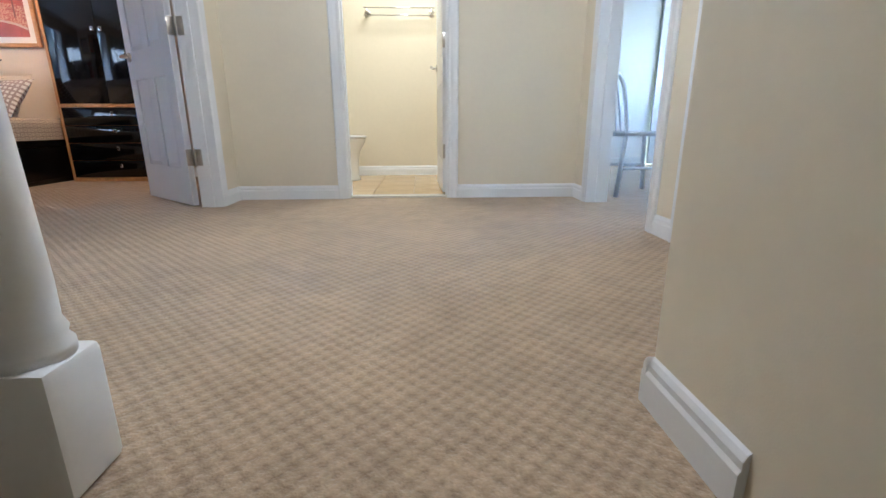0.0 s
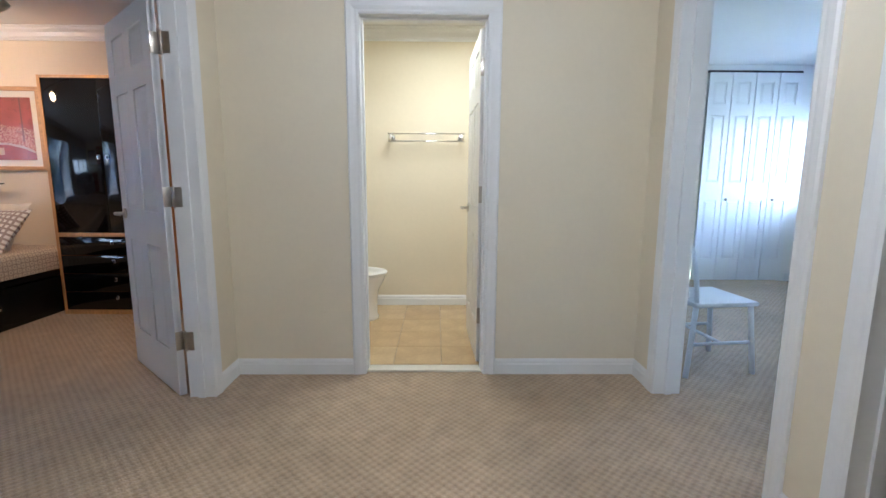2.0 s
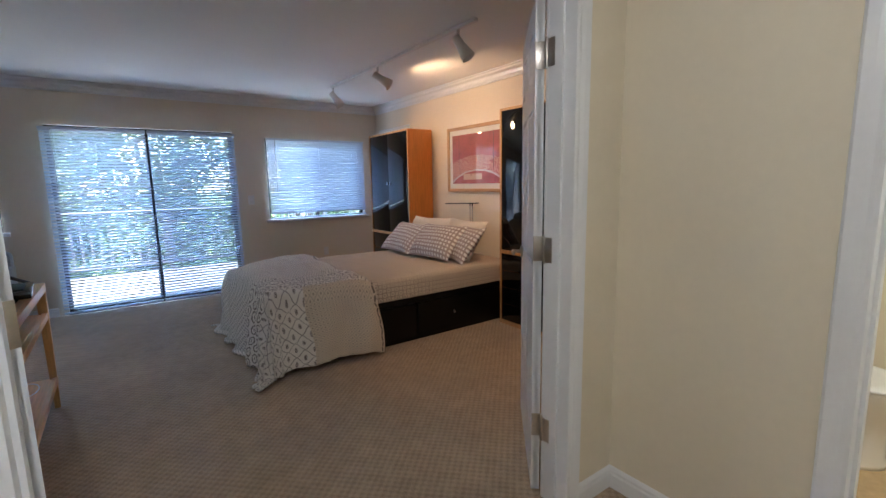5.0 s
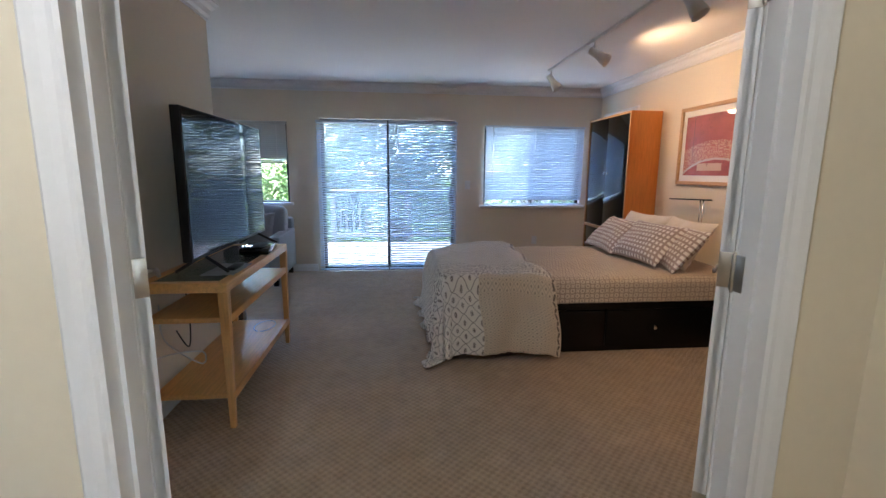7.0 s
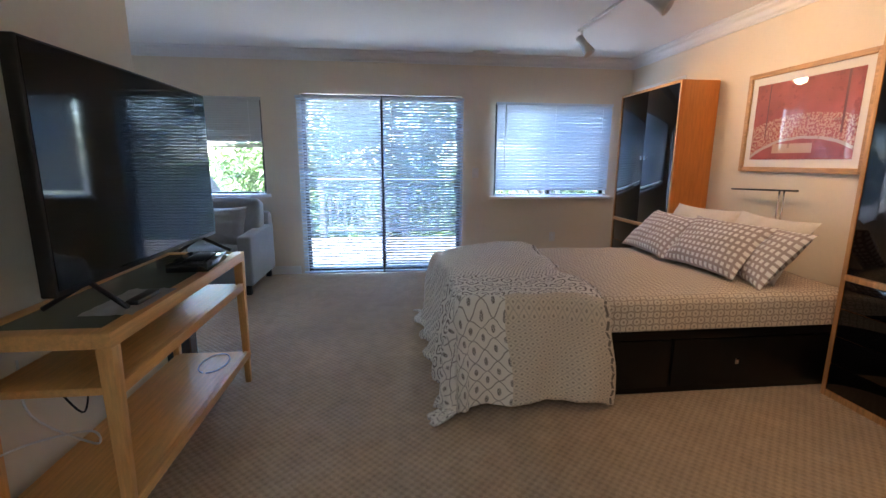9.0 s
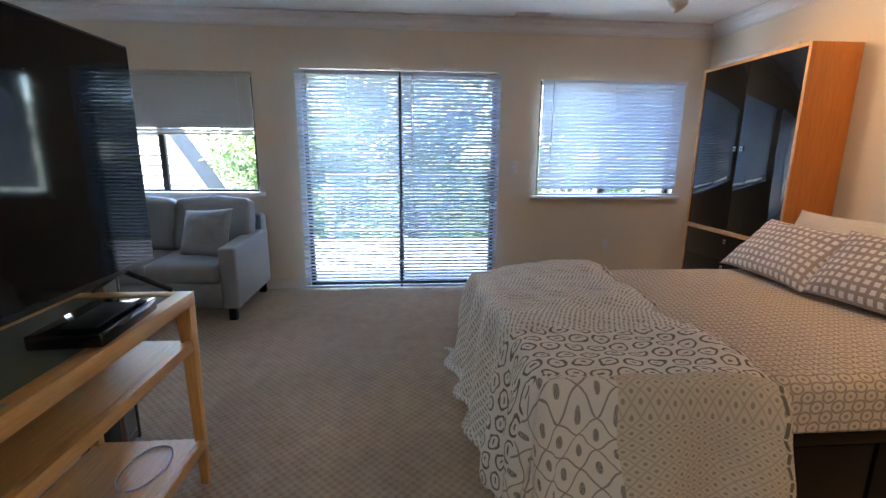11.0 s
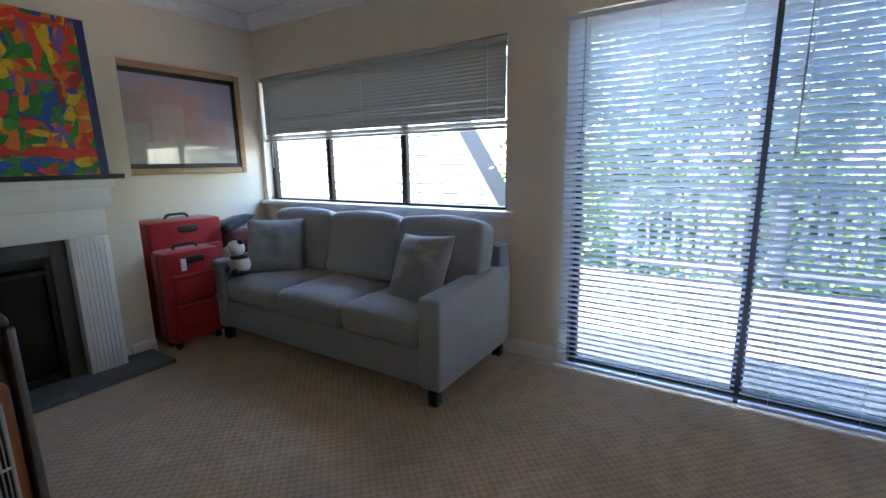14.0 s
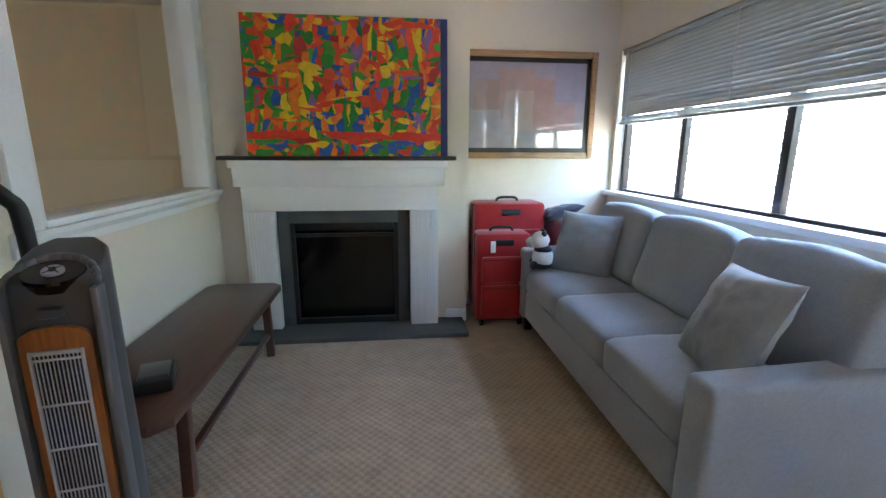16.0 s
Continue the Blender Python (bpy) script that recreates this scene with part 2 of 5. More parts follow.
def blocks_print():
    """Pale overlapping tall blocks in pink and lilac."""
    s = Shader("pastel_print", (0.5, 0.42, 0.45), 0.5)
    x, y, z = s.xyz("UV")
    w = (s.noise(5, 3) - 0.5) * 0.06

    def inside(x0, x1, y0, y1):
        return ((x + w).more(x0)) * ((x + w).less(x1)) * ((y + w).more(y0)) * ((y - w).less(y1))

    c = s.mix(y, (0.36, 0.34, 0.37), (0.34, 0.31, 0.40))
    for box, col in (((0.08, 0.32, 0.35, 0.80), (0.36, 0.26, 0.22)), ((0.55, 0.75, 0.28, 0.82), (0.42, 0.27, 0.25)), ((0.6, 0.92, 0.22, 0.52), (0.42, 0.29, 0.29)),
                     ((0.28, 0.57, 0.55, 0.92), (0.42, 0.29, 0.26)), ((0.33, 0.57, 0.20, 0.68), (0.45, 0.37, 0.34)), ((0.02, 0.30, 0.0, 0.45), (0.40, 0.38, 0.41)), ((0.74, 1.0, 0.55, 0.98), (0.30, 0.28, 0.38))):
        c = s.mix(inside(*box) * 0.85, c, col)
    s.paint(s.vary(c, 14, 0.08))
    s.b.inputs["Coat Weight"].default_value = 1.0
    s.b.inputs["Coat Roughness"].default_value = 0.02
    return s.m


def arena_print():
    """A red print: an arc of pale seats over a pale field."""
    s = Shader("red_print", (0.4, 0.1, 0.09), 0.5)
    x, y, z = s.xyz("UV")
    dx, dy = x - 0.55, y + 0.35
    r = (dx * dx * 0.8 + dy * dy).sqrt() + (s.noise(8, 2) - 0.5) * 0.03
    sky = s.vary((0.36, 0.075, 0.065), 6, 0.25)
    rows = (s.noise(70, 3)).more(0.5)
    stand = ((r - 0.78).abs()).less(0.14)
    c = s.mix(stand * rows, sky, (0.55, 0.33, 0.24))
    rim = (r - 0.62).abs().less(0.018)
    c = s.mix(rim, c, (0.52, 0.42, 0.36))
    field = ((x - 0.45).abs().less(0.2)) * ((y - 0.14).abs().less(0.06))
    c = s.mix(field, c, (0.55, 0.36, 0.25))
    posts = ((x - 0.15).abs().less(0.006)).max((x - 0.88).abs().less(0.010)) * y.more(0.3)
    c = s.mix(posts, c, (0.16, 0.05, 0.05))
    dark = s.noise(22, 4).more(0.63)
    c = s.mix(dark * 0.5, c, (0.20, 0.04, 0.04))
    s.paint(c)
    s.b.inputs["Coat Weight"].default_value = 1.0
    s.b.inputs["Coat Roughness"].default_value = 0.02
    return s.m


def glass_material(name, tint=(1, 1, 1)):
    m = bpy.data.materials.new(name)
    m.use_nodes = True
    t = m.node_tree
    t.nodes.remove(t.nodes["Principled BSDF"])
    clear, gloss, mix, fr = (t.nodes.new("ShaderNodeBsdf" + k) for k in ("Transparent", "Glossy")), None, t.nodes.new("ShaderNodeMixShader"), t.nodes.new("ShaderNodeFresnel")
    a, b = clear
    a.inputs[0].default_value = (*tint, 1)
    b.inputs["Roughness"].default_value = 0.0
    fr.inputs[0].default_value = 1.7
    t.links.new(fr.outputs[0], mix.inputs[0])
    t.links.new(a.outputs[0], mix.inputs[1])
    t.links.new(b.outputs[0], mix.inputs[2])
    t.links.new(mix.outputs[0], t.nodes["Material Output"].inputs[0])
    return m


def leaf_material():
    s = Shader("leaves", (0.07, 0.11, 0.03), 0.5)
    c = s.ramp(s.noise(1.5, 4), [(0.3, (0.035, 0.07, 0.02)), (0.5, (0.09, 0.15, 0.035)), (0.7, (0.19, 0.26, 0.06))])
    s.paint(c)
    s.b.inputs["Transmission Weight"].default_value = 0.0
    return s.m


def slat_material():
    """Thin white slats that let a little light through."""
    m = plain("blind_slat", (0.74, 0.77, 0.81), 0.45, vary=0.02)
    t = m.node_tree
    tr, mix = t.nodes.new("ShaderNodeBsdfTranslucent"), t.nodes.new("ShaderNodeMixShader")
    tr.inputs[0].default_value = (0.62, 0.74, 0.92, 1)
    mix.inputs[0].default_value = 0.22
    t.links.new(t.nodes["Principled BSDF"].outputs[0], mix.inputs[1])
    t.links.new(tr.outputs[0], mix.inputs[2])
    t.links.new(mix.outputs[0], t.nodes["Material Output"].inputs[0])
    return m


M = dict(
    wall=plain("cream_wall_paint", (0.77, 0.69, 0.53), 0.75, vary=0.025, scale=1.5, grain=260, depth=0.0005),
    wall_bed=plain("pale_cream_wall_paint", (0.77, 0.69, 0.56), 0.75, vary=0.025, scale=1.5, grain=260, depth=0.0005),
    wall_white=plain("white_wall_paint", (0.80, 0.79, 0.76), 0.75, vary=0.02, scale=1.5, grain=260, depth=0.0005),
    ceiling=plain("ceiling_paint", (0.80, 0.79, 0.76), 0.9, vary=0.02, scale=2, grain=150, depth=0.0012),
    trim=plain("white_gloss_paint", (0.80, 0.80, 0.79), 0.38, vary=0.025, scale=3, grain=90, depth=0.0003),
    carpet=carpet_material(),
    tile=None,
    grout=plain("grout", (0.42, 0.34, 0.24), 0.9),
    black=plain("black_lacquer", (0.004, 0.004, 0.005), 0.06, vary=0.2, scale=3, depth=0.00005),
    matte_black=plain("matte_black", (0.008, 0.008, 0.009), 0.5, vary=0.2),
    oak=wood("honey_oak", (0.66, 0.235, 0.04), 0.42, "z", mild=0.45),
    oak_edge=wood("oak_edge", (0.62, 0.36, 0.16), 0.45, "z"),
    beech=wood("beech", (0.78, 0.43, 0.15), 0.42, "x", mild=0.5),
    beech_z=wood("beech_upright", (0.78, 0.43, 0.15), 0.42, "z", mild=0.5),
    walnut=wood("dark_walnut", (0.085, 0.030, 0.018), 0.30, "y", 0.2),
    burl=wood("burl_wood", (0.26, 0.085, 0.018), 0.3, "z", 0.3),
    chrome=plain("chrome", (0.75, 0.75, 0.76), 0.14, 1.0, vary=0.05),
    nickel=plain("brushed_nickel", (0.52, 0.48, 0.42), 0.32, 1.0, vary=0.1, scale=30),
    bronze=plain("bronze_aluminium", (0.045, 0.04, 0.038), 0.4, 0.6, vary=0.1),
    silver=plain("silver_plastic", (0.42, 0.43, 0.45), 0.4, 0.3),
    grey_plastic=plain("graphite_plastic", (0.055, 0.058, 0.065), 0.38),
    slat=slat_material(),
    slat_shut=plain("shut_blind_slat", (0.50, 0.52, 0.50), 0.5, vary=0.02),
    ebony=plain("ebony_lacquer", (0.004, 0.004, 0.004), 0.3, vary=0.2),
    sofa=fabric("blue_grey_upholstery", (0.305, 0.335, 0.36)),
    sofa2=fabric("grey_cushion_cloth", (0.29, 0.31, 0.325)),
    blue=fabric("blue_cloth", (0.10, 0.17, 0.40)),
    red=fabric("red_nylon", (0.42, 0.018, 0.02), vary=0.12),
    red_dark=fabric("dark_red_nylon", (0.15, 0.012, 0.014)),
    dark_cloth=fabric("dark_cloth", (0.018, 0.018, 0.03)),
    plush_white=fabric("white_plush", (0.78, 0.76, 0.70), bump=0.002),
    plush_black=fabric("black_plush", (0.012, 0.012, 0.014), bump=0.002),
    pillow_white=fabric("ivory_pillowcase", (0.74, 0.68, 0.58)),
    dots=dotted_fabric(), sheet=sheet_fabric(), duvet=duvet_fabric(),
    painting=abstract_painting(), print2=blocks_print(), print1=arena_print(),
    mount=plain("white_mount", (0.76, 0.74, 0.70), 0.6, vary=0.02),
    frame_oak=wood("picture_frame_oak", (0.42, 0.25, 0.12), 0.4, "x"),
    frame_pale=wood("picture_frame_pale", (0.55, 0.33, 0.16), 0.4, "x"),
    slate=plain("slate", (0.085, 0.095, 0.09), 0.55, vary=0.25, scale=5, depth=0.001),
    soot=plain("sooty_metal", (0.006, 0.006, 0.006), 0.5, vary=0.3),
    fire_glass=plain("dark_fire_glass", (0.003, 0.003, 0.003), 0.05, vary=0.1),
    porcelain=plain("porcelain", (0.80, 0.77, 0.70), 0.1, vary=0.01),
    frosted=plain("green_glass_top", (0.17, 0.20, 0.17), 0.12, vary=0.04),
    screen=plain("tv_screen", (0.003, 0.004, 0.006), 0.05, vary=0.05, depth=0.00002),
    white_plastic=plain("white_plastic", (0.76, 0.75, 0.72), 0.4, vary=0.02),
    lamp_white=plain("lamp_enamel", (0.72, 0.70, 0.66), 0.4, vary=0.03),
    chair=plain("white_chair_paint", (0.72, 0.73, 0.76), 0.4, vary=0.06),
    glass=glass_material("window_glass"),
    mesh=glass_material("insect_screen", (0.50, 0.55, 0.62)),
    siding=plain("white_siding", (0.62, 0.62, 0.60), 0.6, vary=0.05),
    deck=wood("weathered_deck", (0.24, 0.21, 0.18), 0.8, "y"),
    rail=plain("grey_railing", (0.12, 0.12, 0.13), 0.6),
    bark=plain("bark", (0.09, 0.065, 0.045), 0.9, vary=0.3, scale=6, depth=0.01),
    leaf=leaf_material(),
    earth=plain("grass_and_earth", (0.11, 0.12, 0.05), 0.95, vary=0.35, scale=0.6, depth=0.02),
    cable=plain("white_cable", (0.7, 0.7, 0.68), 0.5),
    clear_plastic=plain("clear_bag", (0.55, 0.56, 0.56), 0.2),
)
_t = Shader("beige_tile", (0.6, 0.46, 0.28), 0.25)
_r = _t.t.nodes.new("ShaderNodeObjectInfo").outputs["Random"]
_t.paint(_t.vary(_t.vary(_t.mix(S(_t.t, _r), (0.50, 0.35, 0.18), (0.58, 0.43, 0.24)), 6, 0.12), 40, 0.08))
_t.bump(_t.noise(30, 3), 0.0005, 0.4)
M["tile"] = _t.m
M["screen"].node_tree.nodes["Principled BSDF"].inputs["Specular IOR Level"].default_value = 0.25
M["ebony"].node_tree.nodes["Principled BSDF"].inputs["Specular IOR Level"].default_value = 0.25

# ---- building ----


def add_box(bm, a, b, m=None):
    """A box between two corners, turned by m."""
    lo, hi = [min(p, q) for p, q in zip(a, b)], [max(p, q) for p, q in zip(a, b)]
    c = [(p + q) / 2 for p, q in zip(lo, hi)]
    got = bmesh.ops.create_cube(bm, size=1, matrix=(m or Matrix()) @ Matrix.Translation(c) @ Matrix.Diagonal((*[max(1e-4, q - p) for p, q in zip(lo, hi)], 1)))
    return got["verts"]


def add_rod(bm, p, q, r0, r1=None, seg=10):
    p, q = Vector(p), Vector(q)
    m = Matrix.Translation((p + q) / 2) @ (q - p).to_track_quat("Z", "Y").to_matrix().to_4x4()
    return bmesh.ops.create_cone(bm, cap_ends=True, segments=seg, radius1=r0, radius2=r0 if r1 is None else r1, depth=(q - p).length, matrix=m)["verts"]


def add_lathe(bm, profile, at=(0, 0, 0), seg=24, m=None):
    """A turned shape from (radius, height) pairs."""
    rings = []
    for r, z in profile:
        ring = []
        for i in range(seg):
            v = Vector((at[0] + r * math.cos(2 * math.pi * i / seg), at[1] + r * math.sin(2 * math.pi * i / seg), at[2] + z))
            ring.append(bm.verts.new(m @ v if m else v))
        rings.append(ring)
    for a, b in zip(rings, rings[1:]):
        for i in range(seg):
            bm.faces.new((a[i], a[(i + 1) % seg], b[(i + 1) % seg], b[i]))
    bm.faces.new(rings[0][::-1]), bm.faces.new(rings[-1])


def add_prism(bm, profile, length, m):
    """A profile of (x, z) pairs drawn along y for a length, turned by m."""
    n = len(profile)
    a = [bm.verts.new(m @ Vector((x, 0, z))) for x, z in profile]
    b = [bm.verts.new(m @ Vector((x, length, z))) for x, z in profile]
    for i in range(n):
        bm.faces.new((a[i], a[(i + 1) % n], b[(i + 1) % n], b[i]))
    bm.faces.new(a[::-1]), bm.faces.new(b)


def finish(name, bm, mat, parent=None, bevel=0.0, smooth=False, seg=2):
    bmesh.ops.recalc_face_normals(bm, faces=bm.faces)
    if bevel:
        edges = [e for e in bm.edges if len(e.link_faces) == 2 and e.calc_face_angle(0) > 0.6]
        bmesh.ops.bevel(bm, geom=edges, offset=bevel, segments=seg, affect="EDGES", profile=0.5, clamp_overlap=True)
    me = bpy.data.meshes.new(name)
    bm.to_mesh(me)
    bm.free()
    me.materials.append(mat)
    if smooth or bevel:
        for p in me.polygons:
            p.use_smooth = True
        if not smooth:
            me.set_sharp_from_angle(angle=radians(40))
    ob = new(name, me)
    ob.parent = parent
    return ob


def boxes(name, mat, parent, *pairs, bevel=0.0, m=None):
    bm = bmesh.new()
    for a, b in pairs:
        add_box(bm, a, b, m)
    return finish(name, bm, mat, parent, bevel)


def rods(name, mat, parent, *ends, r=0.01, seg=10, smooth=True):
    bm = bmesh.new()
    for p, q in ends:
        add_rod(bm, p, q, r, seg=seg)
    ob = finish(name, bm, mat, parent)
    for p in ob.data.polygons:
        p.use_smooth = len(p.vertices) == 4
    return ob


def tube(name, mat, parent, points, r, res=6):
    """A round tube along a smooth line."""
    pts = [Vector(p) for p in points]
    line = []
    for i in range(len(pts) - 1):
        p0, p1, p2, p3 = pts[max(i - 1, 0)], pts[i], pts[i + 1], pts[min(i + 2, len(pts) - 1)]
        for k in range(res):
            t = k / res
            line.append(0.5 * (2 * p1 + (p2 - p0) * t + (2 * p0 - 5 * p1 + 4 * p2 - p3) * t * t + (3 * p1 - p0 - 3 * p2 + p3) * t ** 3))
    line.append(pts[-1])
    bm = bmesh.new()
    rings = []
    for i, p in enumerate(line):
        d = (line[min(i + 1, len(line) - 1)] - line[max(i - 1, 0)]).normalized()
        q = d.to_track_quat("Z", "Y")
        rings.append([bm.verts.new(p + q @ Vector((r * math.cos(a), r * math.sin(a), 0))) for a in [k * math.pi / 4 for k in range(8)]])
    for a, b in zip(rings, rings[1:]):
        for k in range(8):
            bm.faces.new((a[k], a[(k + 1) % 8], b[(k + 1) % 8], b[k]))
    bm.faces.new(rings[0][::-1]), bm.faces.new(rings[-1])
    return finish(name, bm, mat, parent, smooth=True)


def thing(name, label, category, m=None, group="", kind=""):
    ob = new(name)
    ob.matrix_world = m or Matrix()
    return tagged(ob, label, category, group, kind)


def grid_mesh(name, mat, parent, nu, nv, point, uv=None, double=None):
    """A sheet of nu x nv cells: point(i, j) gives a place, uv(i, j) its metres on the cloth."""
    verts = [point(i / nu, j / nv) for j in range(nv + 1) for i in range(nu + 1)]
    faces = [(j * (nu + 1) + i, j * (nu + 1) + i + 1, (j + 1) * (nu + 1) + i + 1, (j + 1) * (nu + 1) + i) for j in range(nv) for i in range(nu)]
    me = bpy.data.meshes.new(name)
    me.from_pydata(verts, [], faces)
    if uv:
        layer = me.uv_layers.new(name="UVMap")
        for p in me.polygons:
            for li, vi in zip(p.loop_indices, p.vertices):
                layer.data[li].uv = uv((vi % (nu + 1)) / nu, (vi // (nu + 1)) / nv)
    for p in me.polygons:
        p.use_smooth = True
    me.materials.append(mat)
    ob = new(name, me)
    ob.parent = parent
    if double:
        mod = ob.modifiers.new("thick", "SOLIDIFY")
        mod.thickness, mod.offset = double, -1
    return ob


def cushion(name, mat, parent, w, d, h, m, crown=0.03, seed=0, r=0.05):
    """A soft upholstered block with rounded edges, a crown and creases."""
    bm = bmesh.new()
    bmesh.ops.create_cube(bm, size=2)
    bmesh.ops.subdivide_edges(bm, edges=bm.edges[:], cuts=13, use_grid_fill=True)
    half = Vector((w / 2, d / 2, h / 2))
    for v in bm.verts:
        p = Vector([c * k for c, k in zip(v.co, half)])
        core = Vector([max(-(k - r), min(k - r, c)) for c, k in zip(p, half)])
        off = p - core
        if off.length > 1e-6:
            p = core + off.normalized() * min(r, max(abs(o) for o in off) if max(abs(o) for o in off) < r * 0.99 else r)
        u, t = v.co.x, v.co.y
        puff = (1 - u * u) * (1 - t * t)
        p.z += (1 if v.co.z > 0 else -0.2) * crown * puff * abs(v.co.z)
        p.y += 0.35 * crown * (1 - u * u) * (1 - v.co.z ** 2) * t
        n = noise.noise(Vector((p.x * 7 + seed * 9.1, p.y * 7, p.z * 7))) * 0.006 + noise.noise(Vector((p.x * 18, p.y * 5 + seed * 5, p.z * 18))) * 0.003
        p += p.normalized() * n
        v.co = m @ p
    return finish(name, bm, mat, parent, smooth=True)


def pillow(name, mat, parent, w, d, h, m, seed=0, sag=0.0, pinch=0.10):
    """A stuffed pillow: two bulged sheets meeting in a seam, corners pulled out."""
    def side(sign):
        def point(i, j):
            u, v = 2 * i - 1, 2 * j - 1
            x = u * w / 2 * (1 - pinch * (1 - v * v) * abs(u))
            y = v * d / 2 * (1 - pinch * (1 - u * u) * abs(v))
            k = max(0.0, (1 - abs(u) ** 2.6) * (1 - abs(v) ** 2.6)) ** 0.55
            n = noise.noise(Vector((u * 2.3 + seed * 7.7, v * 2.3, sign))) * 0.20 + noise.noise(Vector((u * 6 + seed * 3.3, v * 6, sign))) * 0.07
            z = sign * h / 2 * k * (1 + n) + sag * u * u
            return m @ Vector((x, y, z))
        return point
    n = 26
    top, low = side(1), side(-1)
    verts, faces, uvs = [], [], []
    for fn in (top, low):
        base = len(verts)
        for j in range(n + 1):
            for i in range(n + 1):
                verts.append(fn(i / n, j / n))
                uvs.append((i / n * w, j / n * d))
        for j in range(n):
            for i in range(n):
                a = base + j * (n + 1) + i
                f = (a, a + 1, a + n + 2, a + n + 1)
                faces.append(f if fn is top else f[::-1])
    me = bpy.data.meshes.new(name)
    me.from_pydata(verts, [], faces)
    layer = me.uv_layers.new(name="UVMap")
    for p in me.polygons:
        p.use_smooth = True
        for li, vi in zip(p.loop_indices, p.vertices):
            layer.data[li].uv = uvs[vi]
    me.materials.append(mat)
    ob = new(name, me)
    ob.parent = parent
    return ob


def wall(name, mat, axis, face, back, s0, s1, z0=0.0, z1=2.44, holes=()):
    """A wall between the planes face and back, along s0..s1; holes as (s0, s1, z0, z1)."""
    bm = bmesh.new()
    cuts = sorted({s0, s1, *[c for h in holes for c in h[:2]]})
    for a, b in zip(cuts, cuts[1:]):
        mid = (a + b) / 2
        spans, low = [], z0
        for h in sorted([h for h in holes if h[0] < mid < h[1]], key=lambda h: h[2]):
            if h[2] > low:
                spans.append((low, h[2]))
            low = h[3]
        if low < z1:
            spans.append((low, z1))
        for lo, hi in spans:
            if axis == "x":
                add_box(bm, (face, a, lo), (back, b, hi))
            else:
                add_box(bm, (a, face, lo), (b, back, hi))
    return tagged(finish(name, bm, mat), kind="structure")


def structure(name, mat, *pairs, bevel=0.0):
    return tagged(boxes(name, mat, None, *pairs, bevel=bevel), kind="structure")


BASE = [(0, 0), (0.014, 0), (0.014, 0.060), (0.010, 0.068), (0.010, 0.080), (0.005, 0.090), (0, 0.095)]
CROWN = [(0, 0), (0, -0.105), (0.012, -0.105), (0.014, -0.090), (0.030, -0.075), (0.040, -0.045), (0.066, -0.030), (0.074, -0.014), (0.090, -0.012), (0.090, 0)]
CASE = [(0, 0), (0.075, 0), (0.075, 0.012), (0.066, 0.019), (0.040, 0.017), (0.022, 0.012), (0.010, 0.013), (0, 0.009)]


def run_along(name, profile, mat, p, q, side, z=0.0):
    """A moulding from p to q on the floor plan, standing out to its side (1: left of the way)."""
    p, q = Vector((*p, z)), Vector((*q, z))
    d = (q - p).normalized()
    n = Vector((-d.y, d.x, 0)) * side
    m = Matrix(((n.x, d.x, 0, p.x), (n.y, d.y, 0, p.y), (0, 0, 1, p.z), (0, 0, 0, 1)))
    bm = bmesh.new()
    add_prism(bm, profile, (q - p).length, m)
    return tagged(finish(name, bm, mat), kind="structure")


def casing(name, axis, plane, out, s0, s1, top, mat=None, z0=0.0):
    """A moulded frame round an opening s0..s1 on the wall plane; out: +1 or -1, the side it stands out to."""
    bm = bmesh.new()
    W = 0.075

    def place(s, z, t):
        return Vector((plane + out * t, s, z)) if axis == "x" else Vector((s, plane + out * t, z))
    def strip(a0, a1, b0, b1):
        # a: inner line start and end, b: outer line start and end
        n = len(CASE)
        va = [bm.verts.new(place(a0[0] + (b0[0] - a0[0]) * c / W, a0[1] + (b0[1] - a0[1]) * c / W, t)) for c, t in CASE]
        vb = [bm.verts.new(place(a1[0] + (b1[0] - a1[0]) * c / W, a1[1] + (b1[1] - a1[1]) * c / W, t)) for c, t in CASE]
        for i in range(n):
            bm.faces.new((va[i], va[(i + 1) % n], vb[(i + 1) % n], vb[i]))
        bm.faces.new(va[::-1]), bm.faces.new(vb)
    strip((s0, z0), (s0, top), (s0 - W, z0), (s0 - W, top + W))
    strip((s1, z0), (s1, top), (s1 + W, z0), (s1 + W, top + W))
    strip((s0, top), (s1, top), (s0 - W, top + W), (s1 + W, top + W))
    return tagged(finish(name, bm, mat or M["trim"]), kind="structure")


def jamb(name, axis, p0, p1, s0, s1, top, stop=None):
    """The lining of an opening through a wall p0..p1, with a door stop."""
    t = 0.018
    prs = []
    for a, b, lo, hi in ((s0, s0 + t, 0, top), (s1 - t, s1, 0, top), (s0 + t, s1 - t, top - t, top)):
        prs.append(((p0, a, lo), (p1, b, hi)) if axis == "x" else ((a, p0, lo), (b, p1, hi)))
    if stop is not None:
        for a, b, lo, hi in ((s0 + t, s0 + t + 0.011, 0, top - t), (s1 - t - 0.011, s1 - t, 0, top - t), (s0 + t + 0.011, s1 - t - 0.011, top - t - 0.011, top - t)):
            prs.append(((stop, a, lo), (stop + 0.035, b, hi)) if axis == "x" else ((a, stop, lo), (b, stop + 0.035, hi)))
    return structure(name, M["trim"], *prs)


_panel_cache = {}


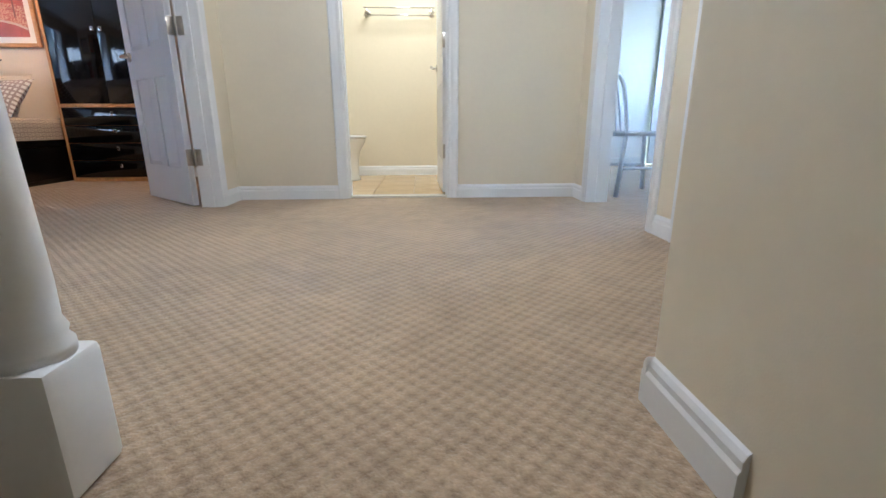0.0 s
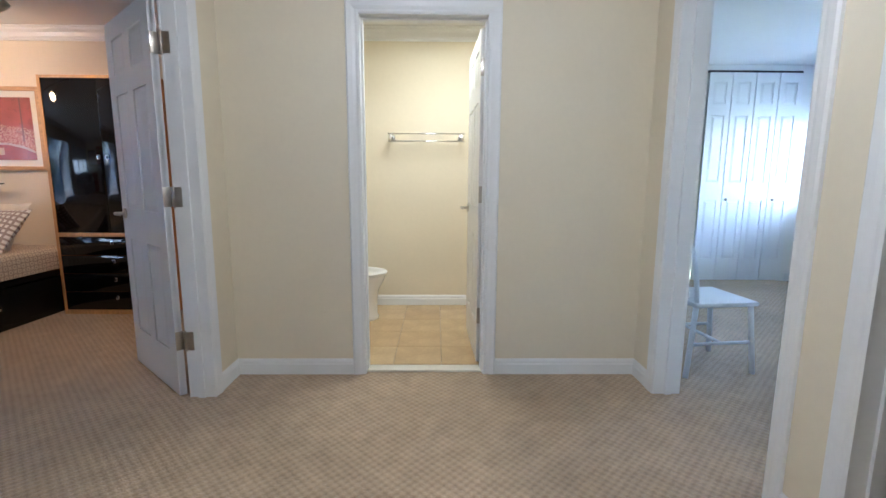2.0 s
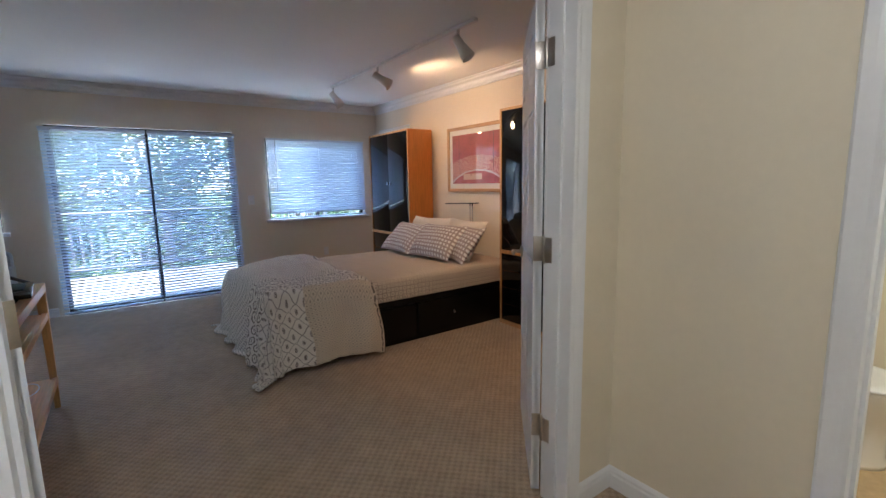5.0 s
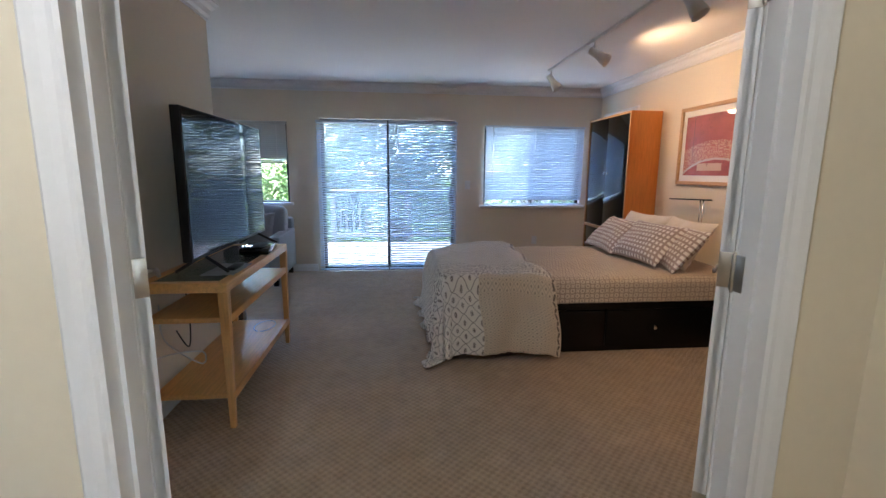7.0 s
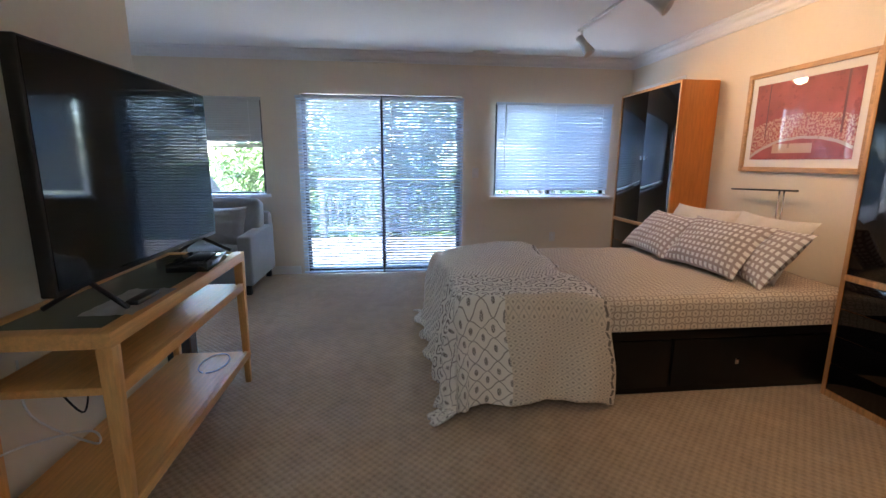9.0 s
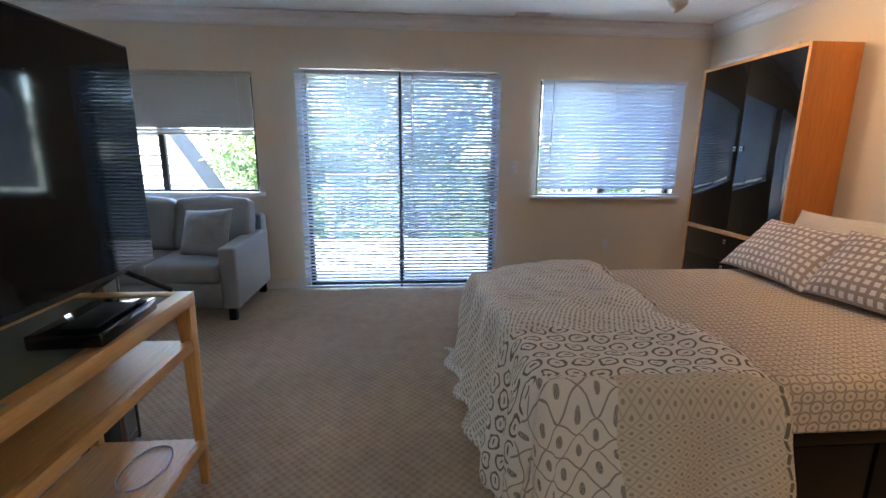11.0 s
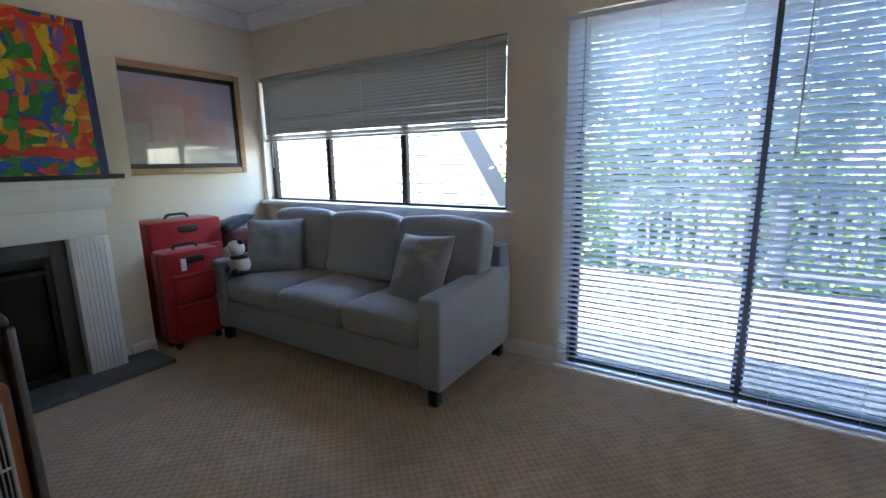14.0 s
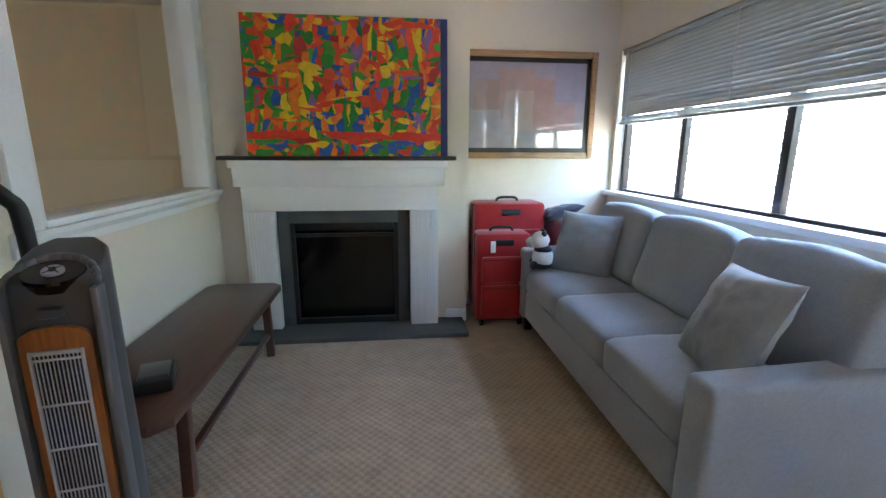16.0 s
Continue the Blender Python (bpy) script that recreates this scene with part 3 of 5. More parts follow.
def panel_mesh(w, h):
    key = (round(w, 3), round(h, 3))
    if key not in _panel_cache:
        bm = bmesh.new()
        lo, hi, d = 0.0, 0.028, 0.009
        a = [bm.verts.new((x, 0, z)) for x, z in ((-w / 2, -h / 2), (w / 2, -h / 2), (w / 2, h / 2), (-w / 2, h / 2))]
        b = [bm.verts.new((x, -d, z)) for x, z in ((-w / 2 + hi, -h / 2 + hi), (w / 2 - hi, -h / 2 + hi), (w / 2 - hi, h / 2 - hi), (-w / 2 + hi, h / 2 - hi))]
        for i in range(4):
            bm.faces.new((a[i], a[(i + 1) % 4], b[(i + 1) % 4], b[i]))
        bm.faces.new(b), bm.faces.new(a[::-1])
        bmesh.ops.recalc_face_normals(bm, faces=bm.faces)
        me = bpy.data.meshes.new("panel")
        bm.to_mesh(me)
        bm.free()
        me.materials.append(M["trim"])
        _panel_cache[key] = me
    return _panel_cache[key]


def door_leaf(name, label, m, width, height, rows, lever=None, hinges=(), hinge_side=1, cols=2, stile=0.105, mid=0.09, lever_z=0.95, category="door", group="", both=True, gap=0.0, jamb_way=180):
    """A moulded panel door: hinge edge at x = 0, leaf along +x, thickness centred on y."""
    e = thing(name, label, category, m, group)
    T = 0.035
    core = [((0.003, -T / 2 + 0.010, 0.008), (width, T / 2 - 0.010, height))]
    bars = [((0.003, -T / 2, 0.008), (stile, T / 2, height)), ((width - stile, -T / 2, 0.008), (width, T / 2, height))]
    pw = (width - 2 * stile - (cols - 1) * mid) / cols
    zs = [0.008]
    cells = []
    for z0, z1 in rows:
        bars.append(((stile, -T / 2, zs[-1]), (width - stile, T / 2, z0)))
        zs.append(z1)
        for c in range(cols):
            x0 = stile + c * (pw + mid)
            cells.append((x0 + pw / 2, (z0 + z1) / 2, pw, z1 - z0))
            if c:
                bars.append(((x0 - mid, -T / 2, z0), (x0, T / 2, z1)))
    bars.append(((stile, -T / 2, zs[-1]), (width - stile, T / 2, height)))
    boxes("leaf", M["trim"], e, *core, *bars)
    for x, z, w, h in cells:
        for s in ((0, 180) if both else (0,)):
            p = new("panel", panel_mesh(w - 0.004, h - 0.004))
            p.parent = e
            p.matrix_basis = pose(x, (-T / 2 + 0.0095) * (1 if s == 0 else -1), z, 0, 0, s)
    for z in hinges:
        bm = bmesh.new()
        y = hinge_side * (T / 2 + 0.004)
        px = -gap
        add_rod(bm, (px, y, z - 0.05), (px, y, z + 0.05), 0.007)
        add_rod(bm, (px, y, z - 0.057), (px, y, z + 0.057), 0.0045)
        add_box(bm, (-0.001, y, z - 0.05), (0.003, -hinge_side * T / 2, z + 0.05))
        add_box(bm, (px, y - 0.0015, z - 0.05), (0.003, y + 0.0015, z + 0.05))
        add_box(bm, (0.0, -0.0018, -0.05), (0.044, 0.0018, 0.05), pose(px, y, z) @ pose(0, 0, 0, 0, 0, jamb_way))
        tagged(finish("hinge", bm, M["nickel"], e, 0.0006), "brushed nickel hinge")
    if lever is not None:
        x = width - 0.065
        for s in (-1, 1):
            bm = bmesh.new()
            y = s * T / 2
            add_rod(bm, (x, y, lever_z), (x, y + s * 0.010, lever_z), 0.030, seg=20)
            add_rod(bm, (x, y, lever_z), (x, y + s * 0.050, lever_z), 0.010)
            if lever:
                add_rod(bm, (x + 0.012, y + s * 0.050, lever_z), (x - 0.10, y + s * 0.052, lever_z), 0.010, 0.008)
            else:
                bmesh.ops.create_uvsphere(bm, u_segments=14, v_segments=8, radius=0.024, matrix=Matrix.Translation((x, y + s * 0.055, lever_z)))
            tagged(finish("handle", bm, M["nickel"], e, smooth=True), "brushed nickel handle")
    return e


SIX = [(0.24, 0.80), (0.98, 1.62), (1.73, 1.92)]

# ---- the large structure ----
structure("floor", M["carpet"], ((-1.04, 0.94, -0.1), (1.48, 3.76, 0)), ((-6.2, 1.08, -0.1), (-1.04, 5.4, 0)), ((-6.2, -1.5, -0.1), (-3.11, 1.08, 0)), ((1.48, 1.0, -0.1), (4.8, 6.4, 0)))
wall("wall_hall_north", M["wall"], "y", 3.70, 3.82, -0.98, 1.415, holes=[(-0.228, 0.508, 0, 2.058)])
wall("wall_hall_west", M["wall"], "x", -0.98, -1.10, 1.08, 5.27, holes=[(1.835, 3.42, 0, 2.06)])
wall("wall_hall_east", M["wall"], "x", 1.415, 1.54, 1.19, 6.3, holes=[(2.57, 3.45, 0, 2.06), (1.50, 2.31, 0, 2.06)])
wall("wall_stair", M["wall"], "x", 0.73, 0.85, -2.3, 1.19, -1.7)
wall("wall_stair_end", M["wall"], "y", 1.07, 1.19, 0.85, 1.54)
wall("wall_north", M["wall_bed"], "y", 5.27, 5.39, -6.22, 1.54, holes=[(-5.90, -5.14, 0, 2.05)])
structure("wall_bathroom_north", M["wall"], ((-0.98, 5.19, 0), (1.415, 5.27, 2.44)))
wall("wall_west", M["wall_bed"], "x", -6.08, -6.22, -1.42, 5.27, holes=[(1.50, 3.27, 0, 2.0), (3.66, 5.03, 0.87, 1.95), (-1.25, 1.09, 0.90, 1.96)])
wall("wall_recess", M["wall_bed"], "y", -1.30, -1.42, -6.08, -4.87)
wall("wall_chimney_breast", M["wall_bed"], "y", -0.93, -1.42, -4.87, -3.20, holes=[(-4.45, -3.61, 0, 0.82)])
structure("wall_firebox", M["soot"], ((-4.9, -1.42, -0.05), (-3.1, -1.50, 2.44)))
wall("wall_interior_window", M["wall_bed"], "x", -3.20, -3.08, -0.93, 1.08, holes=[(-0.80, 0.60, 0.98, 2.30)])
wall("wall_television", M["wall_bed"], "y", 1.20, 1.08, -3.42, -1.10)
wall("wall_east_room_north", M["wall_white"], "y", 6.28, 6.40, 1.54, 4.68, holes=[(3.20, 4.27, 0, 2.38)])
wall("wall_east_room_east", M["wall_white"], "x", 4.68, 4.80, 1.07, 6.40, holes=[(4.35, 6.15, 0.88, 1.95)])
wall("wall_east_partition", M["wall_white"], "y", 2.40, 2.50, 1.54, 4.68)
structure("wall_east_lining", M["wall_white"], ((1.54, 2.50, 0), (1.546, 2.51, 2.44)), ((1.54, 3.53, 0), (1.546, 6.28, 2.44)))
structure("wall_east_south", M["wall_white"], ((1.54, 1.07, 0), (4.68, 1.0, 2.44)))
structure("wall_bifold_closet", M["wall_white"], ((3.1, 6.9, 0), (4.4, 6.95, 2.44)), ((3.1, 6.4, 0), (3.15, 6.9, 2.44)), ((4.35, 6.4, 0), (4.4, 6.9, 2.44)))
structure("wall_closet_north", M["wall_bed"], ((-6.0, 5.6, 0), (-5.0, 5.65, 2.44)))
structure("ceiling", M["ceiling"], ((-6.22, -1.5, 2.44), (-1.04, 5.39, 2.56)), ((-1.04, -2.42, 2.44), (1.48, 5.39, 2.56)), ((1.48, 1.0, 2.44), (4.8, 6.95, 2.56)), ((-3.2, -2.42, 2.44), (-1.04, -1.5, 2.56)))
# stairwell
structure("wall_stairwell", M["wall"], ((-3.2, -2.42, -1.7), (0.73, -2.30, 2.44)), ((-3.2, -2.30, -1.7), (-3.08, -1.5, 2.44)), ((-3.2, -1.5, -1.7), (-3.08, 1.08, -0.1)), ((-3.08, 1.08, -1.7), (-0.98, 1.20, -0.1)), ((-0.98, 0.94, -1.7), (0.73, 1.08, -0.1)))
structure("floor_stairwell", M["carpet"], ((-3.2, -2.42, -1.8), (0.73, 1.2, -1.7)))
_stairs = thing("stairs", "straight flight of stairs covered in brown woven carpet", "stairs")
for i in range(1, 9):
    boxes("step", M["carpet"], _stairs, ((-0.15, 0.94 - 0.26 * i, -1.7), (0.73, 0.96 - 0.26 * (i - 1) if i > 1 else 0.94, -0.185 * i)), bevel=0.012)
# bathroom floor
_bath = structure("floor_bathroom", M["grout"], ((-1.0, 3.76, -0.1), (1.42, 5.28, 0.003)))
structure("threshold", plain("marble_threshold", (0.72, 0.68, 0.58), 0.2), ((-0.208, 3.715, 0.0), (0.488, 3.80, 0.014)), bevel=0.003)

for nm, ax, pl, out, s0, s1, top in (("trim_bath_door", "y", 3.70, -1, -0.21, 0.49, 2.04), ("trim_bedroom_door", "x", -0.98, 1, 1.855, 3.40, 2.04), ("trim_bedroom_door_inside", "x", -1.10, -1, 1.855, 3.40, 2.04),
                                     ("trim_east_door", "x", 1.415, -1, 2.59, 3.43, 2.04), ("trim_east_door_inside", "x", 1.546, 1, 2.59, 3.43, 2.04), ("trim_closet_door", "x", 1.415, -1, 1.52, 2.29, 2.04), ("trim_north_door", "y", 5.27, -1, -5.88, -5.16, 2.03)):
    casing(nm, ax, pl, out, s0, s1, top)
jamb("trim_bath_jamb", "y", 3.70, 3.82, -0.228, 0.508, 2.058, 3.745)
jamb("trim_bedroom_jamb", "x", -0.98, -1.10, 1.835, 3.42, 2.06, -1.06)
jamb("trim_east_jamb", "x", 1.415, 1.546, 2.57, 3.45, 2.06, 1.47)
jamb("trim_closet_jamb", "x", 1.415, 1.546, 1.50, 2.31, 2.06, 1.47)
jamb("trim_north_jamb", "y", 5.27, 5.39, -5.90, -5.14, 2.05)

B = M["trim"]
for p, q, side in (((-0.98, 3.70), (-0.285, 3.70), -1), ((0.565, 3.70), (1.415, 3.70), -1), ((-0.98, 3.475), (-0.98, 3.70), -1), ((-0.98, 1.10), (-0.98, 1.78), -1), ((1.415, 3.505), (1.415, 3.70), 1), ((1.415, 2.365), (1.415, 2.515), 1),
                   ((0.73, -0.2), (0.73, 1.19), 1), ((0.716, 1.19), (1.415, 1.19), 1), ((-6.08, 3.35), (-6.08, 5.27), -1), ((-6.08, -1.30), (-6.08, 1.42), -1), ((-6.08, 5.27), (-5.96, 5.27), -1), ((-4.60, 5.27), (-3.0, 5.27), -1), ((-2.07, 5.27), (-1.10, 5.27), -1),
                   ((-6.08, -1.30), (-4.87, -1.30), 1), ((-4.87, -0.93), (-4.72, -0.93), 1), ((-3.33, -0.93), (-3.20, -0.93), 1), ((-3.20, -0.93), (-3.20, 1.08), 1), ((-3.42, 1.20), (-1.10, 1.20), 1), ((-1.10, 1.20), (-1.10, 1.78), 1), ((-3.42, 1.08), (-3.42, 1.20), 1), ((-1.10, 3.48), (-1.10, 5.27), 1),
                   ((-0.98, 5.19), (1.415, 5.19), -1), ((-0.98, 3.82), (-0.98, 5.19), -1), ((4.68, 2.5), (4.68, 6.28), 1), ((1.546, 6.28), (3.13, 6.28), -1), ((4.34, 6.28), (4.68, 6.28), -1)):
    if p == (0.73, -0.2):
        q, p = (0.73, 1.19), (0.73, 0.94)
    run_along("baseboard", BASE, B, p, q, side, 0.010 if p[1] > 3.8 and -1 < p[0] < 1.5 else 0.0)
for p, q, side in (((-6.08, -1.30), (-6.08, 5.27), -1), ((-6.08, 5.27), (-1.10, 5.27), -1), ((-6.08, -1.30), (-4.87, -1.30), 1), ((-4.87, -1.30), (-4.87, -0.93), 1), ((-4.87, -0.93), (-3.20, -0.93), 1), ((-3.20, -0.93), (-3.20, 1.08), 1),
                   ((-3.42, 1.20), (-1.10, 1.20), 1), ((-3.42, 1.08), (-3.42, 1.20), 1), ((-1.10, 1.20), (-1.10, 5.27), 1), ((-0.98, 5.19), (1.415, 5.19), -1)):
    run_along("trim_crown", CROWN, B, p, q, side, 2.44)
# interior window: sill, frame and pane
run_along("trim_interior_sill", [(0, 0.90), (0.012, 0.90), (0.016, 0.93), (0.040, 0.955), (0.040, 0.975), (0, 0.975)], B, (-3.20, -0.93), (-3.20, 0.72), 1)
structure("trim_interior_window", B, ((-3.222, 0.60, 0.90), (-3.20, 0.70, 2.40)), ((-3.222, -0.90, 0.98), (-3.20, -0.80, 2.40)), ((-3.22, -0.80, 0.98), (-3.06, -0.785, 2.30)), ((-3.22, 0.585, 0.98), (-3.06, 0.60, 2.30)), ((-3.22, -0.785, 0.975), (-3.06, 0.585, 1.0)), bevel=0.003)


def pane(name, parent, x, y0, y1, z0, z1, way, mat=None):
    """A sheet of glass on a plane of x, its face to the way (+1 or -1)."""
    ob = grid_mesh(name, mat or M["glass"], parent, 1, 1, lambda i, j: (x, y0 + (y1 - y0) * (i if way > 0 else 1 - i), z0 + (z1 - z0) * j))
    ob.visible_shadow = False
    return ob


tagged(pane("window_interior_pane", None, -3.147, -0.785, 0.585, 1.0, 2.30, -1), kind="structure")


def window(name, label, y0, y1, z0, z1, x, bars, sill=True, out=-1):
    """A bronze aluminium window in a west wall's opening, with panes between its bars."""
    e = tagged(thing(name, label, "window"), kind="structure")
    t = 0.04
    boxes("frame", M["bronze"], e, ((x, y0, z0), (x - 0.05, y0 + t, z1)), ((x, y1 - t, z0), (x - 0.05, y1, z1)), ((x, y0 + t, z1 - t), (x - 0.05, y1 - t, z1)), ((x, y0 + t, z0), (x - 0.05, y1 - t, z0 + t)), bevel=0.004)
    edges = [y0 + t, *bars, y1 - t]
    for b in bars:
        boxes("mullion", M["bronze"], e, ((x - 0.006, b - 0.026, z0 + t), (x - 0.044, b + 0.026, z1 - t)), bevel=0.004)
    for a, b in zip(edges, edges[1:]):
        pane("pane", e, x - 0.026, a, b, z0 + t, z1 - t, 1)
    if sill:
        boxes("sill", M["trim"], e, ((-6.14, y0 + 0.001, z0 - 0.0), (-6.08, y1 - 0.001, z0 + 0.022)), ((-6.08, y0 - 0.05, z0 - 0.012), (-6.03, y1 + 0.05, z0 + 0.022)), bevel=0.004)
    return e


window("window_1", "bronze aluminium sliding window above the sofa", -1.25, 1.09, 0.90, 1.96, -6.15, (-0.53, 0.24))
_w3 = window("window_3", "bronze aluminium sliding window behind lowered blinds", 3.66, 5.03, 0.87, 1.95, -6.15, (4.34,))
_s = window("door_sliding", "bronze aluminium sliding glass patio door", 1.50, 3.27, 0.0, 2.0, -6.14, (2.375,), sill=False)
boxes("handle", M["matte_black"], _s, ((-6.14, 3.20, 0.92), (-6.11, 3.225, 1.12)), bevel=0.004)
tagged(pane("insect_screen", _s, -6.185, 2.40, 3.23, 0.04, 1.96, 1, M["mesh"]), "grey insect screen mesh")
tagged(pane("insect_screen", _w3, -6.192, 4.36, 4.99, 0.91, 1.91, 1, M["mesh"]), "grey insect screen mesh")
boxes("track", M["bronze"], _s, ((-6.08, 1.5, 0.0), (-6.138, 3.27, 0.015)), bevel=0.003)
structure("trim_slider", B, ((-6.082, 1.488, 0.0), (-6.141, 1.50, 2.012)), ((-6.082, 3.27, 0.0), (-6.141, 3.282, 2.012)))


def blind(label, x, y0, y1, z1, z0, tilt, pitch=0.032, width=0.037, wand=True, group="venetian blinds", stack=0, mat=None):
    """A venetian blind: head rail, curved slats, bottom rail, ladder cords and wand."""
    e = thing("venetian_blind", label, "blind", group=group)
    boxes("head_rail", mat or M["slat"], e, ((x - 0.020, y0, z1 - 0.030), (x + 0.020, y1, z1)), bevel=0.003)
    L = y1 - y0 - 0.01
    me = bpy.data.meshes.new("slat")
    vs, fs = [], []
    for k in range(4):
        a = (k / 3 - 0.5) * width
        h = 0.0022 * (1 - (2 * k / 3 - 1) ** 2)
        for yy in (-L / 2, L / 2):
            vs += [(a, yy, h), (a, yy, h - 0.0007)]
    for k in range(3):
        i = k * 4
        fs += [(i, i + 4, i + 6, i + 2), (i + 1, i + 3, i + 7, i + 5), (i, i + 1, i + 5, i + 4), (i + 2, i + 6, i + 7, i + 3)]
    fs += [(0, 2, 3, 1), (12, 13, 15, 14)]
    me.from_pydata(vs, [], fs)
    for p in me.polygons:
        p.use_smooth = len(p.vertices) == 4 and False
    me.materials.append(mat or M["slat"])
    rng = random.Random(int(y0 * 100))
    n = int((z1 - 0.035 - z0 - 0.02 - stack * 0.0035) / pitch)
    zs = [z1 - 0.04 - i * pitch for i in range(n)] + [z0 + 0.022 + i * 0.0035 for i in range(stack)]
    for i, z in enumerate(zs):
        s = new("slat", me)
        s.parent = e
        s.matrix_basis = pose(x, (y0 + y1) / 2, z, rng.gauss(0, 0.05), tilt + rng.gauss(0, 1.2) if i < n else 0)
    boxes("bottom_rail", mat or M["slat"], e, ((x - 0.014, y0 + 0.004, z0), (x + 0.014, y1 - 0.004, z0 + 0.018)), bevel=0.003)
    cords = [y0 + 0.12 + (y1 - y0 - 0.24) * k / 2 for k in range(3)]
    for c in cords:
        rods("cord", M["trim"], e, ((x + 0.0192, c, z0 + 0.01), (x + 0.0192, c, z1 - 0.02)), r=0.0011, seg=5)
    if wand:
        rods("wand", M["clear_plastic"], e, ((x + 0.026, y0 + 0.10, z1 - 0.75), (x + 0.022, y0 + 0.10, z1 - 0.02)), r=0.004, seg=6)
    return e


blind("white aluminium venetian blind half of the patio door", -6.035, 1.46, 2.368, 1.975, 0.02, TILT_SLAT)
blind("white aluminium venetian blind over the patio door", -6.035, 2.382, 3.29, 1.975, 0.02, TILT_SLAT)
blind("white aluminium venetian blind lowered over a window", -6.035, 3.665, 5.03, 1.945, 0.90, TILT_SLAT - 14)
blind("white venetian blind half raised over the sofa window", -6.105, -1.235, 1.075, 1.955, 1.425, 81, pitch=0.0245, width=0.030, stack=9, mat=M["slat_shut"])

# ---- doors ----
HINGE_Z = (0.31, 1.065, 1.80)
door_leaf("door", "white six-panel bedroom door standing half open", pose(-1.142, 3.402, 0.004, 0, 0, 138), 0.74, 2.02, SIX, True, HINGE_Z, -1, gap=0.028, jamb_way=-138)
door_leaf("door", "white six-panel bedroom door folded open", pose(-1.142, 1.852, 0.004, 0, 0, 210), 0.75, 2.02, SIX, True, HINGE_Z, 1, gap=0.028, jamb_way=-210)
door_leaf("door", "white six-panel bathroom door standing open", pose(0.482, 3.838, 0.010, 0, 0, 91.5), 0.69, 2.01, SIX, True, HINGE_Z, -1, jamb_way=178.5)
door_leaf("door", "white six-panel closet door standing open", pose(1.565, 2.282, 0.012, 0, 0, -12), 0.75, 2.01, SIX, True, HINGE_Z, -1, jamb_way=192)
door_leaf("door", "white panel door behind the black cabinet", pose(-5.874, 5.30, 0.005, 0, 0, 0), 0.71, 2.02, SIX, None, HINGE_Z, -1)
boxes("strike_plate", M["nickel"], None, ((1.476, 3.4295, 0.885), (1.506, 3.432, 0.945)), ((1.470, 3.426, 0.890), (1.476, 3.432, 0.940)), bevel=0.001)
tagged(bpy.data.objects["strike_plate"], "brushed nickel strike plate on the white door jamb", "strike plate")
for i in range(4):
    e = door_leaf("bifold_door", "white panelled bifold closet door leaf", pose(3.215 + 0.2625 * i, 6.262, 0.012), 0.256, 2.34, [(0.26, 0.94), (1.14, 1.88), (2.0, 2.24)], None, (), 1, cols=1, stile=0.055, category="closet door", group="bifold closet doors")
    if i in (1, 3):
        bm = bmesh.new()
        bmesh.ops.create_uvsphere(bm, u_segments=12, v_segments=8, radius=0.016, matrix=Matrix.Translation((0.035 if i == 1 else 0.05, -0.035, 0.95)))
        finish("knob", bm, M["nickel"], e, smooth=True)
structure("trim_bifold_track", M["matte_black"], ((3.2, 6.27, 2.355), (4.27, 6.29, 2.38)))

# ---- stairs rail ----
_n = thing("newel_post", "white turned newel post at the stair head", "newel post", pose(-0.222, 1.05, 0))
boxes("base", M["trim"], _n, ((-0.055, -0.055, 0), (0.055, 0.055, 0.20)), bevel=0.012)
bm = bmesh.new()
add_lathe(bm, [(0.05, 0.198), (0.050, 0.215), (0.043, 0.225), (0.046, 0.235), (0.040, 0.25), (0.041, 0.30), (0.036, 0.5), (0.030, 0.74), (0.028, 0.78), (0.036, 0.79), (0.036, 0.81), (0.030, 0.82)], seg=28)
finish("shaft", bm, M["trim"], _n, smooth=True)
boxes("head", M["trim"], _n, ((-0.045, -0.045, 0.82), (0.045, 0.045, 1.02)), ((-0.055, -0.055, 1.02), (0.055, 0.055, 1.045)), bevel=0.008)
_r = thing("stair_guard", "white handrail with turned balusters beside the stairwell", "railing")
boxes("handrail", M["trim"], _r, ((-0.98, 1.02, 0.90), (-0.268, 1.08, 0.95)), bevel=0.015)
bm = bmesh.new()
add_lathe(bm, [(0.018, 0.0), (0.018, 0.15), (0.022, 0.16), (0.014, 0.2), (0.017, 0.4), (0.011, 0.8), (0.013, 0.902)], seg=10)
_b = finish("baluster", bm, M["trim"], _r, smooth=True)
_b.matrix_basis = pose(-0.36, 1.05, 0)
for k in range(1, 6):
    o = new("baluster", _b.data)
    o.parent = _r
    o.matrix_basis = pose(-0.36 - 0.11 * k, 1.05, 0)

# ---- bathroom ----
_t = thing("toilet", "ivory porcelain toilet with closed tank beside the wall", "toilet", pose(-0.95, 4.78, 0.01))
bm = bmesh.new()
add_lathe(bm, [(0.138, 0), (0.138, 0.02), (0.130, 0.05), (0.132, 0.18), (0.145, 0.26), (0.175, 0.33), (0.185, 0.37), (0.185, 0.385), (0.15, 0.385), (0.12, 0.30), (0.03, 0.24)], seg=28)
for v in bm.verts:
    v.co = Vector((0.49 + v.co.x * (1.35 if v.co.x > 0 else 1.6), v.co.y, v.co.z))
finish("bowl", bm, M["porcelain"], _t, smooth=True)
bm = bmesh.new()
add_lathe(bm, [(0.125, 0.387), (0.190, 0.387), (0.194, 0.397), (0.188, 0.405), (0.130, 0.405), (0.122, 0.395)], seg=32)
for v in bm.verts:
    v.co = Vector((0.49 + v.co.x * 1.36, v.co.y, v.co.z))
finish("seat", bm, M["white_plastic"], _t, smooth=True)
